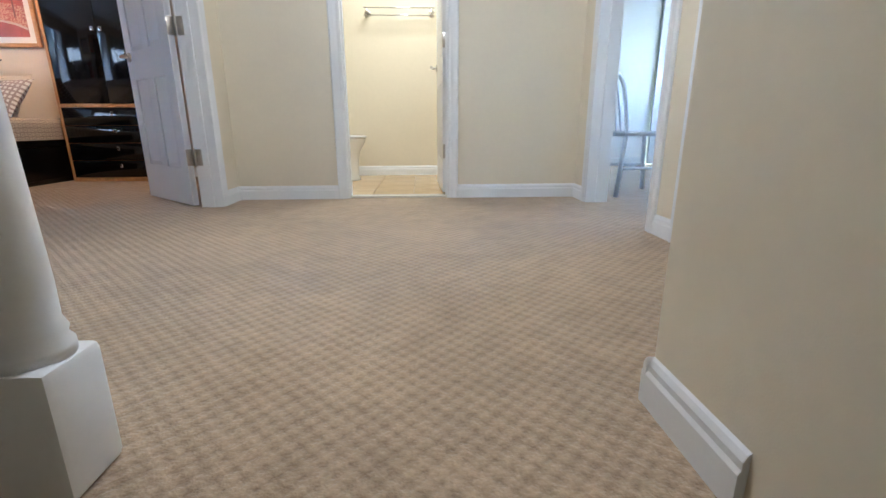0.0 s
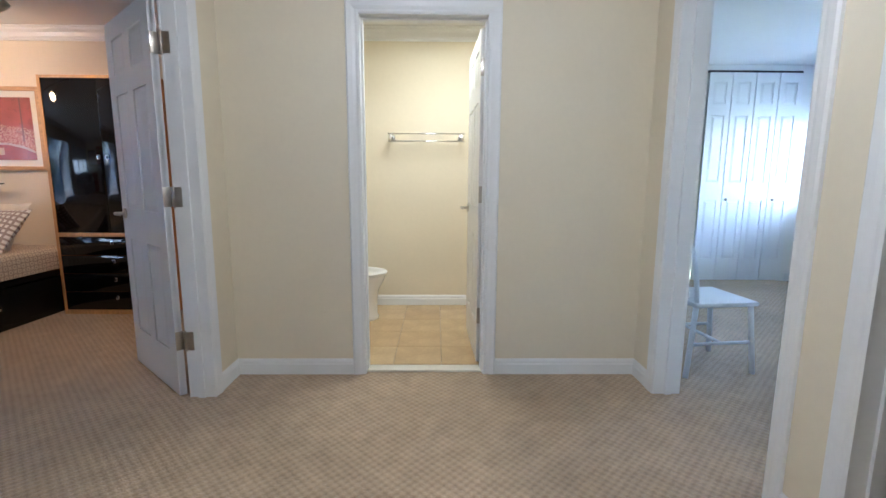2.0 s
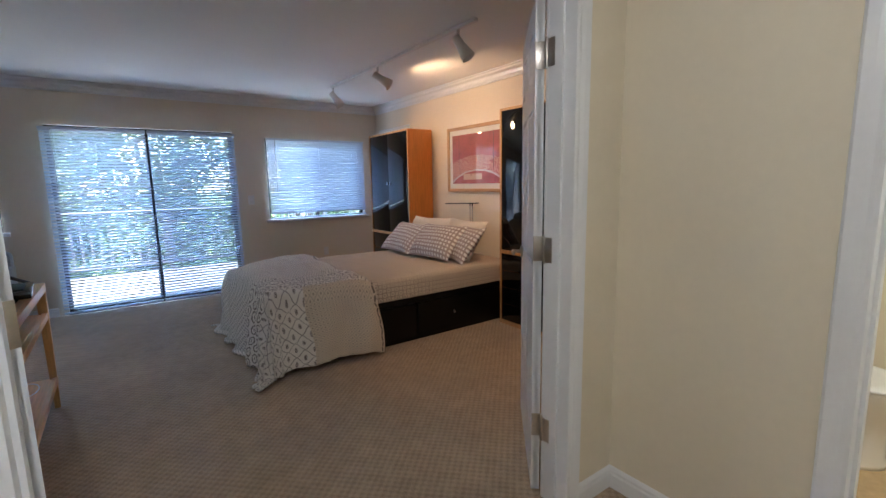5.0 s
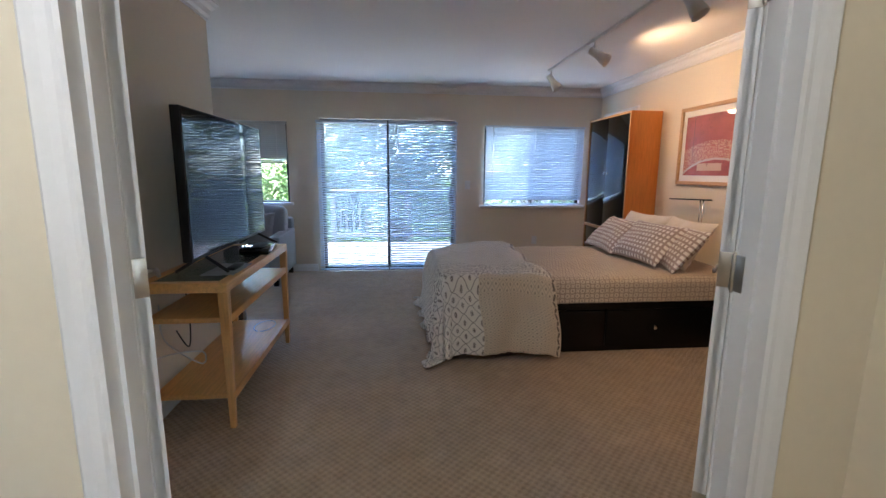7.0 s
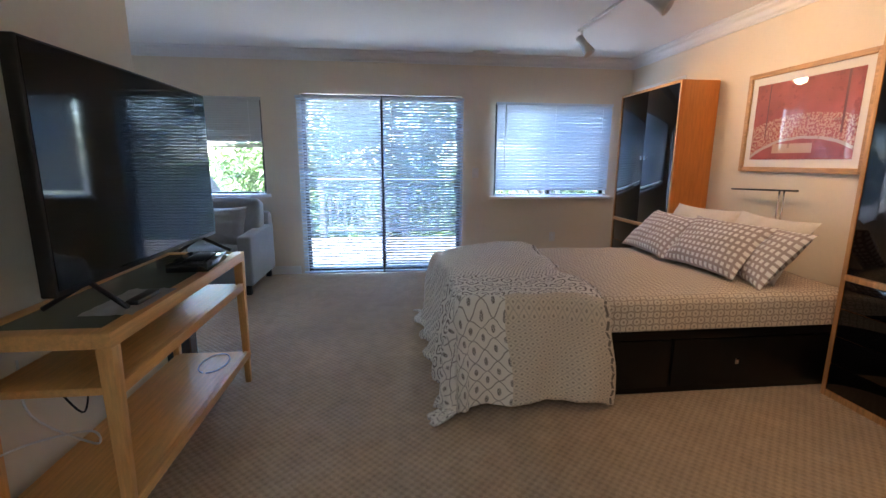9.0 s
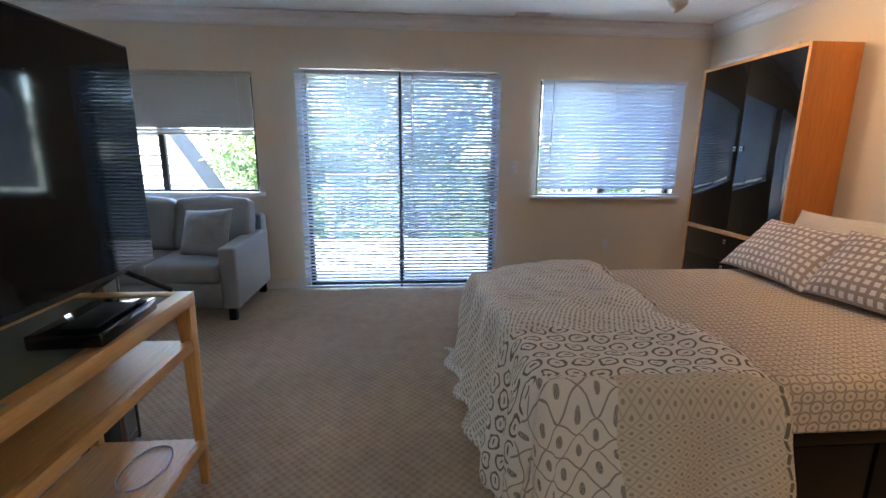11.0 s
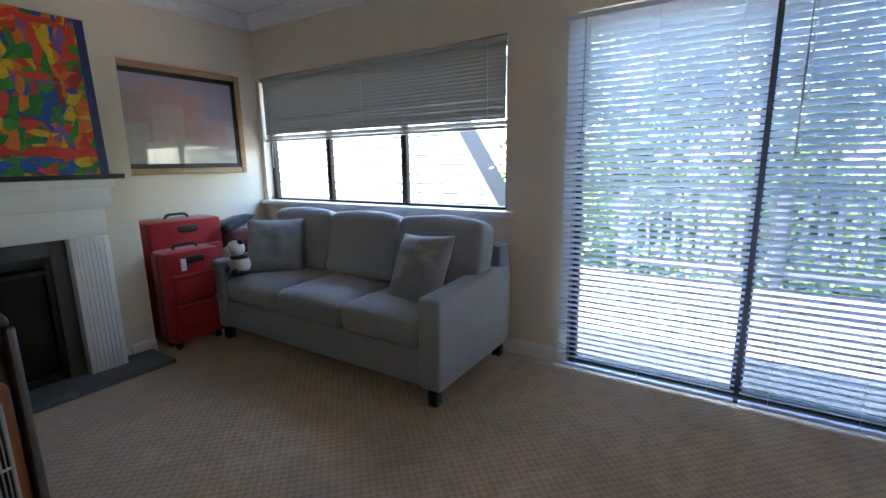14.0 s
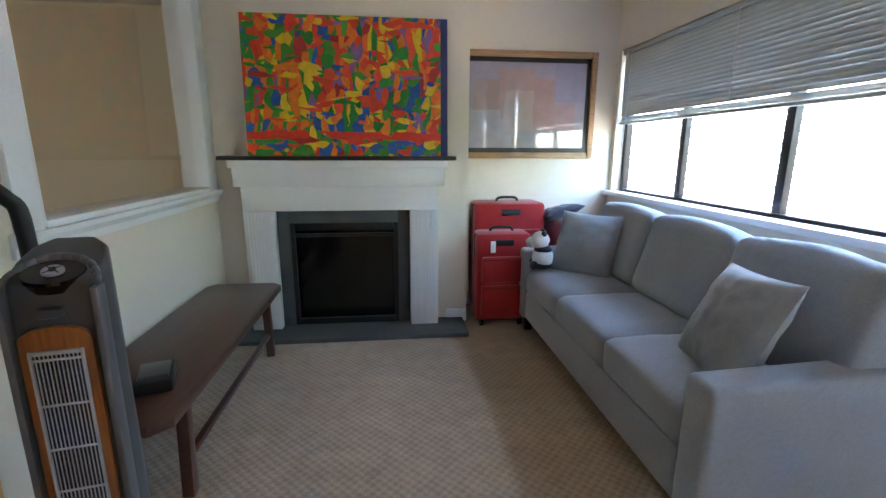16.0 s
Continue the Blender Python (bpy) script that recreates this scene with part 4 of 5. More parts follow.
boxes("tank", M["porcelain"], _t, ((0.02, -0.21, 0.36), (0.20, 0.21, 0.72)), ((0.01, -0.22, 0.72), (0.21, 0.22, 0.755)), ((0.1, -0.09, 0.05), (0.35, 0.09, 0.37)), bevel=0.02)
_t = thing("towel_bar", "double chrome towel bar on the bathroom wall", "towel bar", pose(0, 5.19, 1.525))
for s in (-0.185, 0.425):
    bm = bmesh.new()
    add_rod(bm, (s, 0, 0), (s, -0.012, 0), 0.030, seg=20)
    add_rod(bm, (s, 0, 0), (s, -0.12, 0), 0.009)
    add_box(bm, (s - 0.006, -0.11, -0.035), (s + 0.006, -0.095, 0.035))
    finish("bracket", bm, M["chrome"], _t, 0.002)
rods("bar", M["chrome"], _t, ((-0.21, -0.105, 0.032), (0.45, -0.105, 0.032)), ((-0.21, -0.105, -0.032), (0.45, -0.105, -0.032)), r=0.007)

# ---- east room ----
_c = thing("chair", "white painted wooden chair with a slatted back", "chair", pose(1.915, 3.86, 0, 0, 0, 96))


def chair_parts(e):
    c = M["chair"]
    boxes("seat", c, e, ((-0.205, -0.20, 0.425), (0.205, 0.21, 0.455)), bevel=0.012)
    for sx in (-1, 1):
        rods("leg", c, e, ((sx * 0.19, -0.21, 0), (sx * 0.17, -0.17, 0.43)), r=0.016)
        rods("leg", c, e, ((sx * 0.20, 0.235, 0), (sx * 0.175, 0.185, 0.45)), r=0.016)
        tube("backpost", c, e, [(sx * 0.175, 0.185, 0.45), (sx * 0.18, 0.21, 0.62), (sx * 0.17, 0.245, 0.78), (sx * 0.10, 0.27, 0.86), (0, 0.275, 0.875)], 0.014)
        rods("stretcher", c, e, ((sx * 0.181, -0.19, 0.2), (sx * 0.188, 0.21, 0.2)), r=0.010)
    rods("stretcher", c, e, ((-0.184, 0.01, 0.2), (0.184, 0.01, 0.2)), r=0.010)
    for x in (-0.10, -0.035, 0.035, 0.10):
        tube("spindle", c, e, [(x, 0.185, 0.45), (x, 0.215, 0.62), (x, 0.25, 0.78), (x, 0.27, 0.855 if abs(x) > 0.05 else 0.87)], 0.008)


chair_parts(_c)
_w = tagged(thing("window_4", "bronze window in the bluish east room", "window"), kind="structure")
boxes("frame", M["bronze"], _w, ((4.74, 4.35, 0.88), (4.79, 4.39, 1.95)), ((4.74, 6.11, 0.88), (4.79, 6.15, 1.95)), ((4.74, 4.39, 1.91), (4.79, 6.11, 1.95)), ((4.74, 4.39, 0.88), (4.79, 6.11, 0.92)), bevel=0.004)
boxes("mullion", M["bronze"], _w, ((4.745, 5.22, 0.92), (4.785, 5.27, 1.91)), ((4.75, 4.39, 1.40), (4.78, 6.11, 1.425)), ((4.75, 5.68, 0.92), (4.78, 5.70, 1.91)), ((4.75, 4.80, 0.92), (4.78, 4.82, 1.91)))
pane("pane", _w, 4.766, 4.39, 6.11, 0.92, 1.91, -1)
boxes("sill", M["trim"], _w, ((4.74, 4.351, 0.88), (4.68, 6.149, 0.90)), ((4.68, 4.30, 0.868), (4.64, 6.20, 0.90)), bevel=0.004)
blind("white venetian blind over the east window", 4.705, 4.36, 6.14, 1.945, 0.91, 2, pitch=0.036, wand=False)
_v = structure("trim_floor_vent", M["matte_black"], ((4.35, 6.16, 0.0), (4.60, 6.25, 0.008)), bevel=0.002)

# ---- bed corner ----


def cabinet(label, x0, x1, knob_rows, group="black wardrobe cabinets"):
    """A tall black lacquer cabinet in an oak case: two doors above, drawers below."""
    w = x1 - x0
    e = thing("cabinet", label, "cabinet", pose(x0, 4.92, 0), group)
    t, d, H, mid = 0.022, 0.345, 1.98, 0.69
    boxes("case", M["oak"], e, ((0, 0.0, 0), (t, d, H)), ((w - t, 0.0, 0), (w, d, H)), ((t, 0.0, H - t), (w - t, d, H)), ((t, 0.0, 0.0), (w - t, d, 0.035)), ((t, d - 0.01, 0.035), (w - t, d, H - t)), bevel=0.002)
    boxes("edging", M["oak_edge"], e, ((0, -0.004, 0), (t, 0, H)), ((w - t, -0.004, 0), (w, 0, H)), ((t, -0.004, H - t), (w - t, 0, H)), ((t, -0.004, 0), (w - t, 0, 0.035)), ((t, -0.008, mid - 0.016), (w - t, d - 0.01, mid + 0.016)), bevel=0.001)
    half = (w - 2 * t) / 2
    def pull(p, x, z):
        o = boxes("pull", M["chrome"], p, ((x - 0.014, -0.006, z - 0.017), (x + 0.014, 0.002, z + 0.017)), bevel=0.002)
        boxes("pull_hollow", M["matte_black"], p, ((x - 0.006, -0.0075, z - 0.009), (x + 0.006, -0.0055, z + 0.009)))
        return o
    for k in range(2):
        a = t + k * half + 0.0015
        dr = boxes("door", M["black"], e, ((a, 0.0, mid + 0.018), (a + half - 0.003, 0.02, H - t - 0.002)), bevel=0.0015)
        pull(dr, t + half + (-0.035 if k == 0 else 0.035), 1.335)
    zz = np.linspace(0.037, mid - 0.018, knob_rows + 1)
    for a, b in zip(zz, zz[1:]):
        dr = boxes("drawer", M["black"], e, ((t + 0.0015, 0.0, a + 0.0015), (w - t - 0.0015, 0.02, b - 0.0015)), bevel=0.0015)
        pull(dr, w / 2, b - 0.05)
    return e


cabinet("tall black lacquer cabinet in an oak case beside the bed", -3.0, -2.07, 4)
cabinet("tall black lacquer cabinet in an oak case by the window", -5.62, -4.60, 3)

_bed = thing("bed", "platform bed with black drawers and trellis-print sheet", "bed", pose(0, 0, 0))
BX0, BX1, BY0, BY1, BT = -4.49, -3.07, 2.82, 5.10, 0.58
boxes("platform", M["ebony"], _bed, ((BX0 + 0.02, BY0 + 0.05, 0.0), (BX1 - 0.02, BY1, 0.39)), ((BX0, BY0, 0.33), (BX1, BY1, 0.39)), bevel=0.004)
for y0, y1 in ((3.06, 4.02), (4.04, 5.06)):
    dr = boxes("drawer", M["ebony"], _bed, ((BX1 - 0.022, y0, 0.04), (BX1 - 0.006, y1, 0.325)), bevel=0.003)
    boxes("pull", M["chrome"], dr, ((BX1 - 0.008, 4.42 if y0 > 4 else 3.5, 0.165), (BX1 - 0.001, 4.445 if y0 > 4 else 3.525, 0.20)), bevel=0.002)


def foot_sag(x, y):
    """The soft mattress sinks a little towards its far foot corner."""
    return 0.06 * min(1.0, max(0.0, (-3.5 - x) / 0.8)) * min(1.0, max(0.0, (3.4 - y) / 0.5))


def mattress_point(i, j):
    # i runs across and down both sides, j from foot to head
    W, D = BX1 - BX0 + 0.02, BT - 0.385
    s = (i * (W + 2 * D)) - D
    y = BY0 + j * (BY1 - BY0)
    r = 0.05
    if s < r:
        k = max(0.0, min(1.0, (s + r) / (2 * r)))
        x = (BX0 - 0.01) + r * k * k if s > -r else BX0 - 0.01
        z = BT + s - r * 0.2 if s < -r else BT - r * 1.2 * (1 - k) ** 1.5
    elif s > W - r:
        q = W - s
        k = max(0.0, min(1.0, (q + r) / (2 * r)))
        x = (BX1 + 0.01) - r * k * k if q > -r else BX1 + 0.01
        z = BT + q - r * 0.2 if q < -r else BT - r * 1.2 * (1 - k) ** 1.5
    else:
        x, z = BX0 - 0.01 + s, BT
    n = noise.noise(Vector((x * 3, y * 3, z * 3))) * 0.012 + noise.noise(Vector((x * 9, y * 9, 4))) * 0.004
    return (x + n * 0.4, y, max(0.388, z + n - foot_sag(x, y)))


_W = BX1 - BX0 + 0.02 + 2 * (BT - 0.385)
grid_mesh("sheet", M["sheet"], _bed, 90, 70, mattress_point, lambda i, j: (i * _W, j * (BY1 - BY0)), 0.004)
boxes("mattress", M["pillow_white"], _bed, ((BX0 + 0.01, BY0 + 0.02, 0.392), (BX1 - 0.01, BY1 - 0.01, BT - 0.09)), bevel=0.03)

_duv = thing("duvet", "white printed duvet heaped over the foot of the bed", "duvet")
DX0, DY1 = BX0 - 0.10, 3.63
DL, DW = 1.40, (BX1 - BX0) + 0.75
EX, EY = BX1 + 0.02, BY0 + 0.03


def duvet_point(i, j):
    xc = DX0 - 0.08 + i * DW
    t = j * DL
    yc = DY1 + 0.02 * math.sin(xc * 9) - t + (0.10 if xc < -3.9 else 0.0) * (xc + 3.9) * -1.0 * (1 - j)
    dx, dy, dw = max(0.0, xc - EX), max(0.0, EY - yc), max(0.0, (BX0 - 0.05) - xc)
    top = BT + 0.012
    hump = 0.008 - foot_sag(xc, yc) + 0.026 * noise.noise(Vector((xc * 2.6, yc * 2.6, 1.7))) + 0.018 * noise.noise(Vector((xc * 8, yc * 8, 5.1))) + 0.012 * abs(noise.noise(Vector((xc * 15 + yc * 6, yc * 13, 2.1)))) + 0.015 * math.exp(-((yc - 3.1) / 0.22) ** 2)
    edge = min(1.0, t / 0.12)
    x, y = min(max(xc, BX0 - 0.05), EX), max(yc, EY)
    z = top + hump - 0.045 * (1 - edge)
    drop = math.hypot(max(dx, dw), dy)
    if drop > 0:
        ang = math.atan2(dy, max(dx, dw))
        fold = (0.030 * math.sin(xc * 19 + yc * 4) * (dy > dx) + 0.022 * math.sin(yc * 17 + xc * 3) * (dx >= dy) + 0.02 * noise.noise(Vector((xc * 5, yc * 5, 9)))) * min(1, drop / 0.2)
        soft = min(1.0, drop / 0.10)
        H = z - 0.012
        down = min(drop, H)
        out = 0.035 * soft + 0.12 * down + fold + max(0.0, drop - H) * 0.8
        s = -1 if dw > 0 else 1
        x += s * out * math.cos(ang)
        y -= out * math.sin(ang)
        z = z - down * soft * (1 if drop > 0.1 else drop / 0.1) + (0.02 * abs(fold) if drop > H else 0)
        z = max(z, 0.014 + 0.03 * abs(noise.noise(Vector((xc * 6, yc * 6, 2)))))
    return (x, y, z)


grid_mesh("cover", M["duvet"], _duv, 150, 110, duvet_point, lambda i, j: (DX0 - 0.08 + i * DW - EX, j * DL), 0.014)


def bed_pillow(label, mat, w, d, h, m, seed):
    ob = pillow("pillow", mat, None, w, d, h, m, seed)
    return tagged(ob, label, "pillow", "pillows on the bed")


bed_pillow("taupe pillow with white square dots", M["dots"], 0.66, 0.42, 0.17, pose(-3.62, 4.62, 0.755, 48, 0, 5), 1)
bed_pillow("taupe pillow with white square dots", M["dots"], 0.66, 0.42, 0.17, pose(-4.20, 4.60, 0.745, 44, 0, -3), 2)
bed_pillow("ivory bed pillow leaning on the wall", M["pillow_white"], 0.66, 0.44, 0.16, pose(-3.52, 4.85, 0.77, 58, 0, -4), 3)
bed_pillow("ivory bed pillow leaning on the wall", M["pillow_white"], 0.66, 0.44, 0.16, pose(-4.14, 4.84, 0.77, 56, 0, 6), 4)
bed_pillow("taupe pillow with white square dots", M["dots"], 0.62, 0.42, 0.15, pose(-3.40, 4.76, 0.742, 52, 0, -14), 5)


def picture(name, label, mat, m, w, h, fw, fmat, mount=0.05, mount_mat=None):
    """A framed picture: frame, mount and print; centre at the middle of its back."""
    e = thing(name, label, "picture", m)
    boxes("frame", fmat, e, ((-w / 2, -0.028, -h / 2), (-w / 2 + fw, 0, h / 2)), ((w / 2 - fw, -0.028, -h / 2), (w / 2, 0, h / 2)), ((-w / 2 + fw, -0.028, h / 2 - fw), (w / 2 - fw, 0, h / 2)), ((-w / 2 + fw, -0.028, -h / 2), (w / 2 - fw, 0, -h / 2 + fw)), bevel=0.004)
    boxes("mount", mount_mat or M["mount"], e, ((-w / 2 + fw, -0.012, -h / 2 + fw), (w / 2 - fw, -0.002, h / 2 - fw)))
    a, b = w / 2 - fw - mount, h / 2 - fw - mount
    grid_mesh("print", mat, e, 1, 1, lambda i, j: ((2 * i - 1) * a, -0.015, (2 * j - 1) * b), lambda i, j: (i, j))
    return e


picture("picture", "red arena print in a pale oak frame", M["print1"], pose(-3.76, 5.268, 1.59), 0.98, 0.72, 0.035, M["frame_pale"], 0.055)
picture("picture", "pastel blocks print in a brown wooden frame", M["print2"], pose(-5.36, -1.298, 1.56, 0, 0, 180), 1.10, 0.78, 0.045, M["frame_oak"], 0.035, M["matte_black"])

_l = thing("wall_lamp", "black bar lamp on chrome rods above the bed", "lamp", pose(-3.75, 5.27, 0))
rods("rod", M["chrome"], _l, ((-0.02, -0.08, 0.72), (-0.02, -0.08, 1.11)), ((0.02, -0.08, 0.72), (0.02, -0.08, 1.11)), ((-0.02, 0, 0.74), (-0.02, -0.08, 0.74)), ((0.02, 0, 0.74), (0.02, -0.08, 0.74)), r=0.006)
boxes("bar", M["matte_black"], _l, ((-0.42, -0.10, 1.10), (0.16, -0.07, 1.112)), bevel=0.003, m=pose(0, 0, 0, 0, -2))

# track lights
_k = thing("track_light", "white ceiling track with three cone spotlights", "track light")
boxes("track", M["lamp_white"], _k, ((-4.98, 4.13, 2.415), (-2.40, 4.165, 2.44)), bevel=0.003)
for x, y, aim in ((-4.92, 4.148, (-4.80, 4.30, 2.05)), (-3.84, 4.148, (-3.66, 4.36, 2.13)), (-2.60, 4.148, (-2.45, 4.28, 2.02))):
    top, tip = Vector((x, y, 2.33)), Vector(aim)
    d = (tip - top).normalized()
    rods("stem", M["lamp_white"], _k, ((x, y, 2.415), (x, y, 2.33)), r=0.009)
    bm = bmesh.new()
    rot = Matrix.Translation(top) @ d.to_track_quat("Z", "Y").to_matrix().to_4x4()
    add_lathe(bm, [(0.012, -0.045), (0.032, -0.04), (0.034, 0.03), (0.040, 0.06), (0.054, 0.135), (0.050, 0.135), (0.036, 0.06), (0.02, 0.02)], seg=20, m=rot)
    finish("cone", bm, M["lamp_white"], _k, smooth=True)

# ---- television corner ----
_st = thing("tv_stand", "beech console table with a green glass top and two shelves", "console table", pose(-3.48, 1.215, 0))
W_, D_, H_ = 1.24, 0.43, 0.785
bm = bmesh.new()
for x in (0, W_):
    for y in (0, D_):
        sx, sy = (1 if x == 0 else -1), (1 if y == 0 else -1)
        vs = add_box(bm, (x, y, 0), (x + sx * 0.048, y + sy * 0.048, H_ - 0.05))
        for v in vs:
            if v.co.z < 0.01:
                v.co.x += (x + sx * 0.024 - v.co.x) * 0.40
                v.co.y += (y + sy * 0.024 - v.co.y) * 0.40
finish("legs", bm, M["beech_z"], _st, 0.003)
boxes("top_frame", M["beech"], _st, ((0, 0, H_ - 0.05), (W_, 0.055, H_)), ((0, D_ - 0.055, H_ - 0.05), (W_, D_, H_)), ((0, 0.055, H_ - 0.05), (0.055, D_ - 0.055, H_)), ((W_ - 0.055, 0.055, H_ - 0.05), (W_, D_ - 0.055, H_)), bevel=0.003)
boxes("glass_top", M["frosted"], _st, ((0.055, 0.055, H_ - 0.014), (W_ - 0.055, D_ - 0.055, H_ - 0.003)))
for z in (0.575, 0.165):
    boxes("shelf", M["beech"], _st, ((0.02, 0.02, z), (W_ - 0.02, D_ - 0.012, z + 0.026)), ((0.01, D_ - 0.03, z - 0.006), (W_ - 0.01, D_ - 0.004, z + 0.034)), bevel=0.002)
_tv = thing("television", "large black flat television on angled feet", "television", pose(-2.96, 1.44, H_))
boxes("body", M["matte_black"], _tv, ((-0.635, -0.03, 0.085), (0.635, 0.018, 0.855)), ((-0.30, -0.055, 0.12), (0.30, -0.03, 0.45)), bevel=0.006)
boxes("screen", M["screen"], _tv, ((-0.625, 0.018, 0.105), (0.625, 0.0205, 0.846)))
for s in (-1, 1):
    rods("foot", M["matte_black"], _tv, ((s * 0.46, 0, 0.095), (s * 0.50, 0.14, 0.010)), ((s * 0.46, 0, 0.095), (s * 0.50, -0.13, 0.010)), r=0.009)
_bx = thing("set_top_box", "black set-top box on the console", "media box", pose(-3.12, 1.545, H_, 0, 0, 4))
boxes("body", M["black"], _bx, ((-0.15, -0.09, 0.004), (0.15, 0.09, 0.045)), bevel=0.006)
boxes("lid", M["matte_black"], _bx, ((-0.09, -0.03, 0.045), (0.11, 0.06, 0.052)), bevel=0.003)
boxes("remote_control", M["matte_black"], None, ((-2.62, 1.565, H_ + 0.012), (-2.47, 1.61, H_ + 0.030)), bevel=0.006)
tagged(bpy.data.objects["remote_control"], "black remote control on a plastic bag", "remote control")
_pb = grid_mesh("plastic_bag", M["clear_plastic"], None, 14, 10, lambda i, j: (-2.72 + 0.32 * i, 1.455 + 0.17 * j, H_ + 0.002 + 0.010 * abs(noise.noise(Vector((i * 5, j * 5, 3))))))
tagged(_pb, "crumpled clear plastic bag on the glass top", "bag")
tagged(tube("cable", M["cable"], None, [(-2.45, 1.21, 0.62), (-2.44, 1.23, 0.42), (-2.5, 1.38, 0.26), (-2.42, 1.43, 0.36), (-2.3, 1.33, 0.40), (-2.2, 1.215, 0.38)], 0.004), "white power cable hanging behind the console", "cable")
tagged(tube("cable", M["matte_black"], None, [(-2.75, 1.21, 0.70), (-2.74, 1.23, 0.45), (-2.66, 1.25, 0.30), (-2.60, 1.215, 0.42)], 0.004), "black power cable hanging behind the console", "cable")
tagged(tube("cable", M["cable"], None, [(-3.30 + 0.12 * math.cos(a), 1.50 + 0.07 * math.sin(a), 0.196) for a in np.linspace(0, 6.0, 12)], 0.003), "white cable coiled on the lower shelf", "cable")

_f = thing("tower_fan", "graphite tower fan with burl wood front and silver grille", "fan", pose(-3.64, 1.16, 0, 0, 0, FAN_TURN))


def fan_ring(z, k, tilt):
    """A rounded-back outline, its front leaning by tilt at the top."""
    out = []
    for x, y in ((-0.105, -0.10), (-0.125, -0.08), (-0.13, 0.0), (-0.11, 0.075), (-0.06, 0.12), (0.06, 0.12), (0.11, 0.075), (0.13, 0.0), (0.125, -0.08), (0.105, -0.10)):
        out.append((x * k, y * k, z + tilt * (y + 0.10)))
    return out


bm = bmesh.new()
_rings = [[bm.verts.new(p) for p in fan_ring(*a)] for a in ((0.03, 1.0, 0), (0.50, 0.98, 0), (0.93, 0.95, 0), (0.985, 0.94, 0.30), (1.0, 0.90, 0.32))]
for r0, r1 in zip(_rings, _rings[1:]):
    for i in range(10):
        bm.faces.new((r0[i], r0[(i + 1) % 10], r1[(i + 1) % 10], r1[i]))
bm.faces.new(_rings[0][::-1]), bm.faces.new(_rings[-1])
finish("body", bm, M["grey_plastic"], _f, 0.010)
# raised silver-grey hood arching round the front
bm = bmesh.new()
for x in (-0.118, 0.118):
    add_box(bm, (x - 0.010, -0.120, 0.03), (x + 0.010, -0.06, 0.985))
_pts = [(0.118 * math.cos(a), -0.095 + 0.10 * math.sin(a), 0.990 + 0.045 * math.sin(a)) for a in np.linspace(0, math.pi, 13)]
for p, q in zip(_pts, _pts[1:]):
    add_rod(bm, p, q, 0.012, seg=8)
finish("hood", bm, plain("graphite_silver", (0.13, 0.13, 0.14), 0.35, 0.5), _f, 0.004)
_arch = [(-0.094, 0.05), (0.094, 0.05)] + [(0.094 * math.cos(a), 0.875 + 0.03 * math.sin(a)) for a in np.linspace(0, math.pi, 9)]
bm = bmesh.new()
add_prism(bm, _arch, 0.022, pose(0, -0.116, 0))
finish("wood_front", bm, M["burl"], _f, 0.005)
boxes("grille_back", M["matte_black"], _f, ((-0.062, -0.1185, 0.07), (0.062, -0.1155, 0.845)))
boxes("grille_frame", M["silver"], _f, ((-0.070, -0.125, 0.06), (-0.061, -0.116, 0.855)), ((0.061, -0.125, 0.06), (0.070, -0.116, 0.855)), ((-0.061, -0.125, 0.845), (0.061, -0.116, 0.855)), bevel=0.002)
rods("grille", M["silver"], _f, *[((x, -0.122, 0.06), (x, -0.122, 0.845)) for x in np.linspace(-0.053, 0.053, 11)], r=0.0019, seg=6)
for z in np.arange(0.10, 0.84, 0.105):
    rods("grille_bar", M["silver"], _f, ((-0.061, -0.124, z), (0.061, -0.124, z)), r=0.003, seg=6)
_pan = pose(0, -0.055, 1.008, 20, 0, 0)
bm = bmesh.new()
add_lathe(bm, [(0.086, -0.02), (0.088, 0.0), (0.082, 0.006)], seg=32, m=_pan @ Matrix.Diagonal((1.0, 0.62, 1, 1)))
finish("control_panel", bm, M["black"], _f, smooth=False)
bm = bmesh.new()
add_lathe(bm, [(0.030, 0.006), (0.030, 0.010), (0.028, 0.012)], seg=24, m=_pan @ Matrix.Diagonal((1.0, 0.75, 1, 1)))
finish("buttons", bm, M["silver"], _f)
bm = bmesh.new()
add_lathe(bm, [(0.010, 0.0122), (0.010, 0.0135)], seg=16, m=_pan)
for a in (45, 135):
    add_box(bm, (-0.029, -0.0015, 0.0122), (0.029, 0.0015, 0.0132), _pan @ Matrix.Diagonal((1.0, 0.75, 1, 1)) @ pose(0, 0, 0, 0, 0, a))
finish("button_gaps", bm, M["matte_black"], _f)
boxes("display", M["grey_plastic"], _f, ((-0.03, -0.125, 0.925), (0.03, -0.095, 0.945)), bevel=0.003)
bm = bmesh.new()
add_lathe(bm, [(0.17, 0), (0.17, 0.012), (0.15, 0.028), (0.06, 0.04)], seg=32)
finish("foot", bm, M["silver"], _f, smooth=True)
_f.scale = (0.69, 0.69, 0.97)
tagged(tube("hose", M["matte_black"], None, [(-3.30, 0.78, 0.0), (-3.30, 0.79, 0.5), (-3.31, 0.80, 1.0), (-3.30, 0.83, 1.10), (-3.275, 0.90, 1.15), (-3.25, 0.97, 1.13), (-3.24, 1.0, 0.8)], 0.022), "black ribbed hose standing beside the fan", "hose")

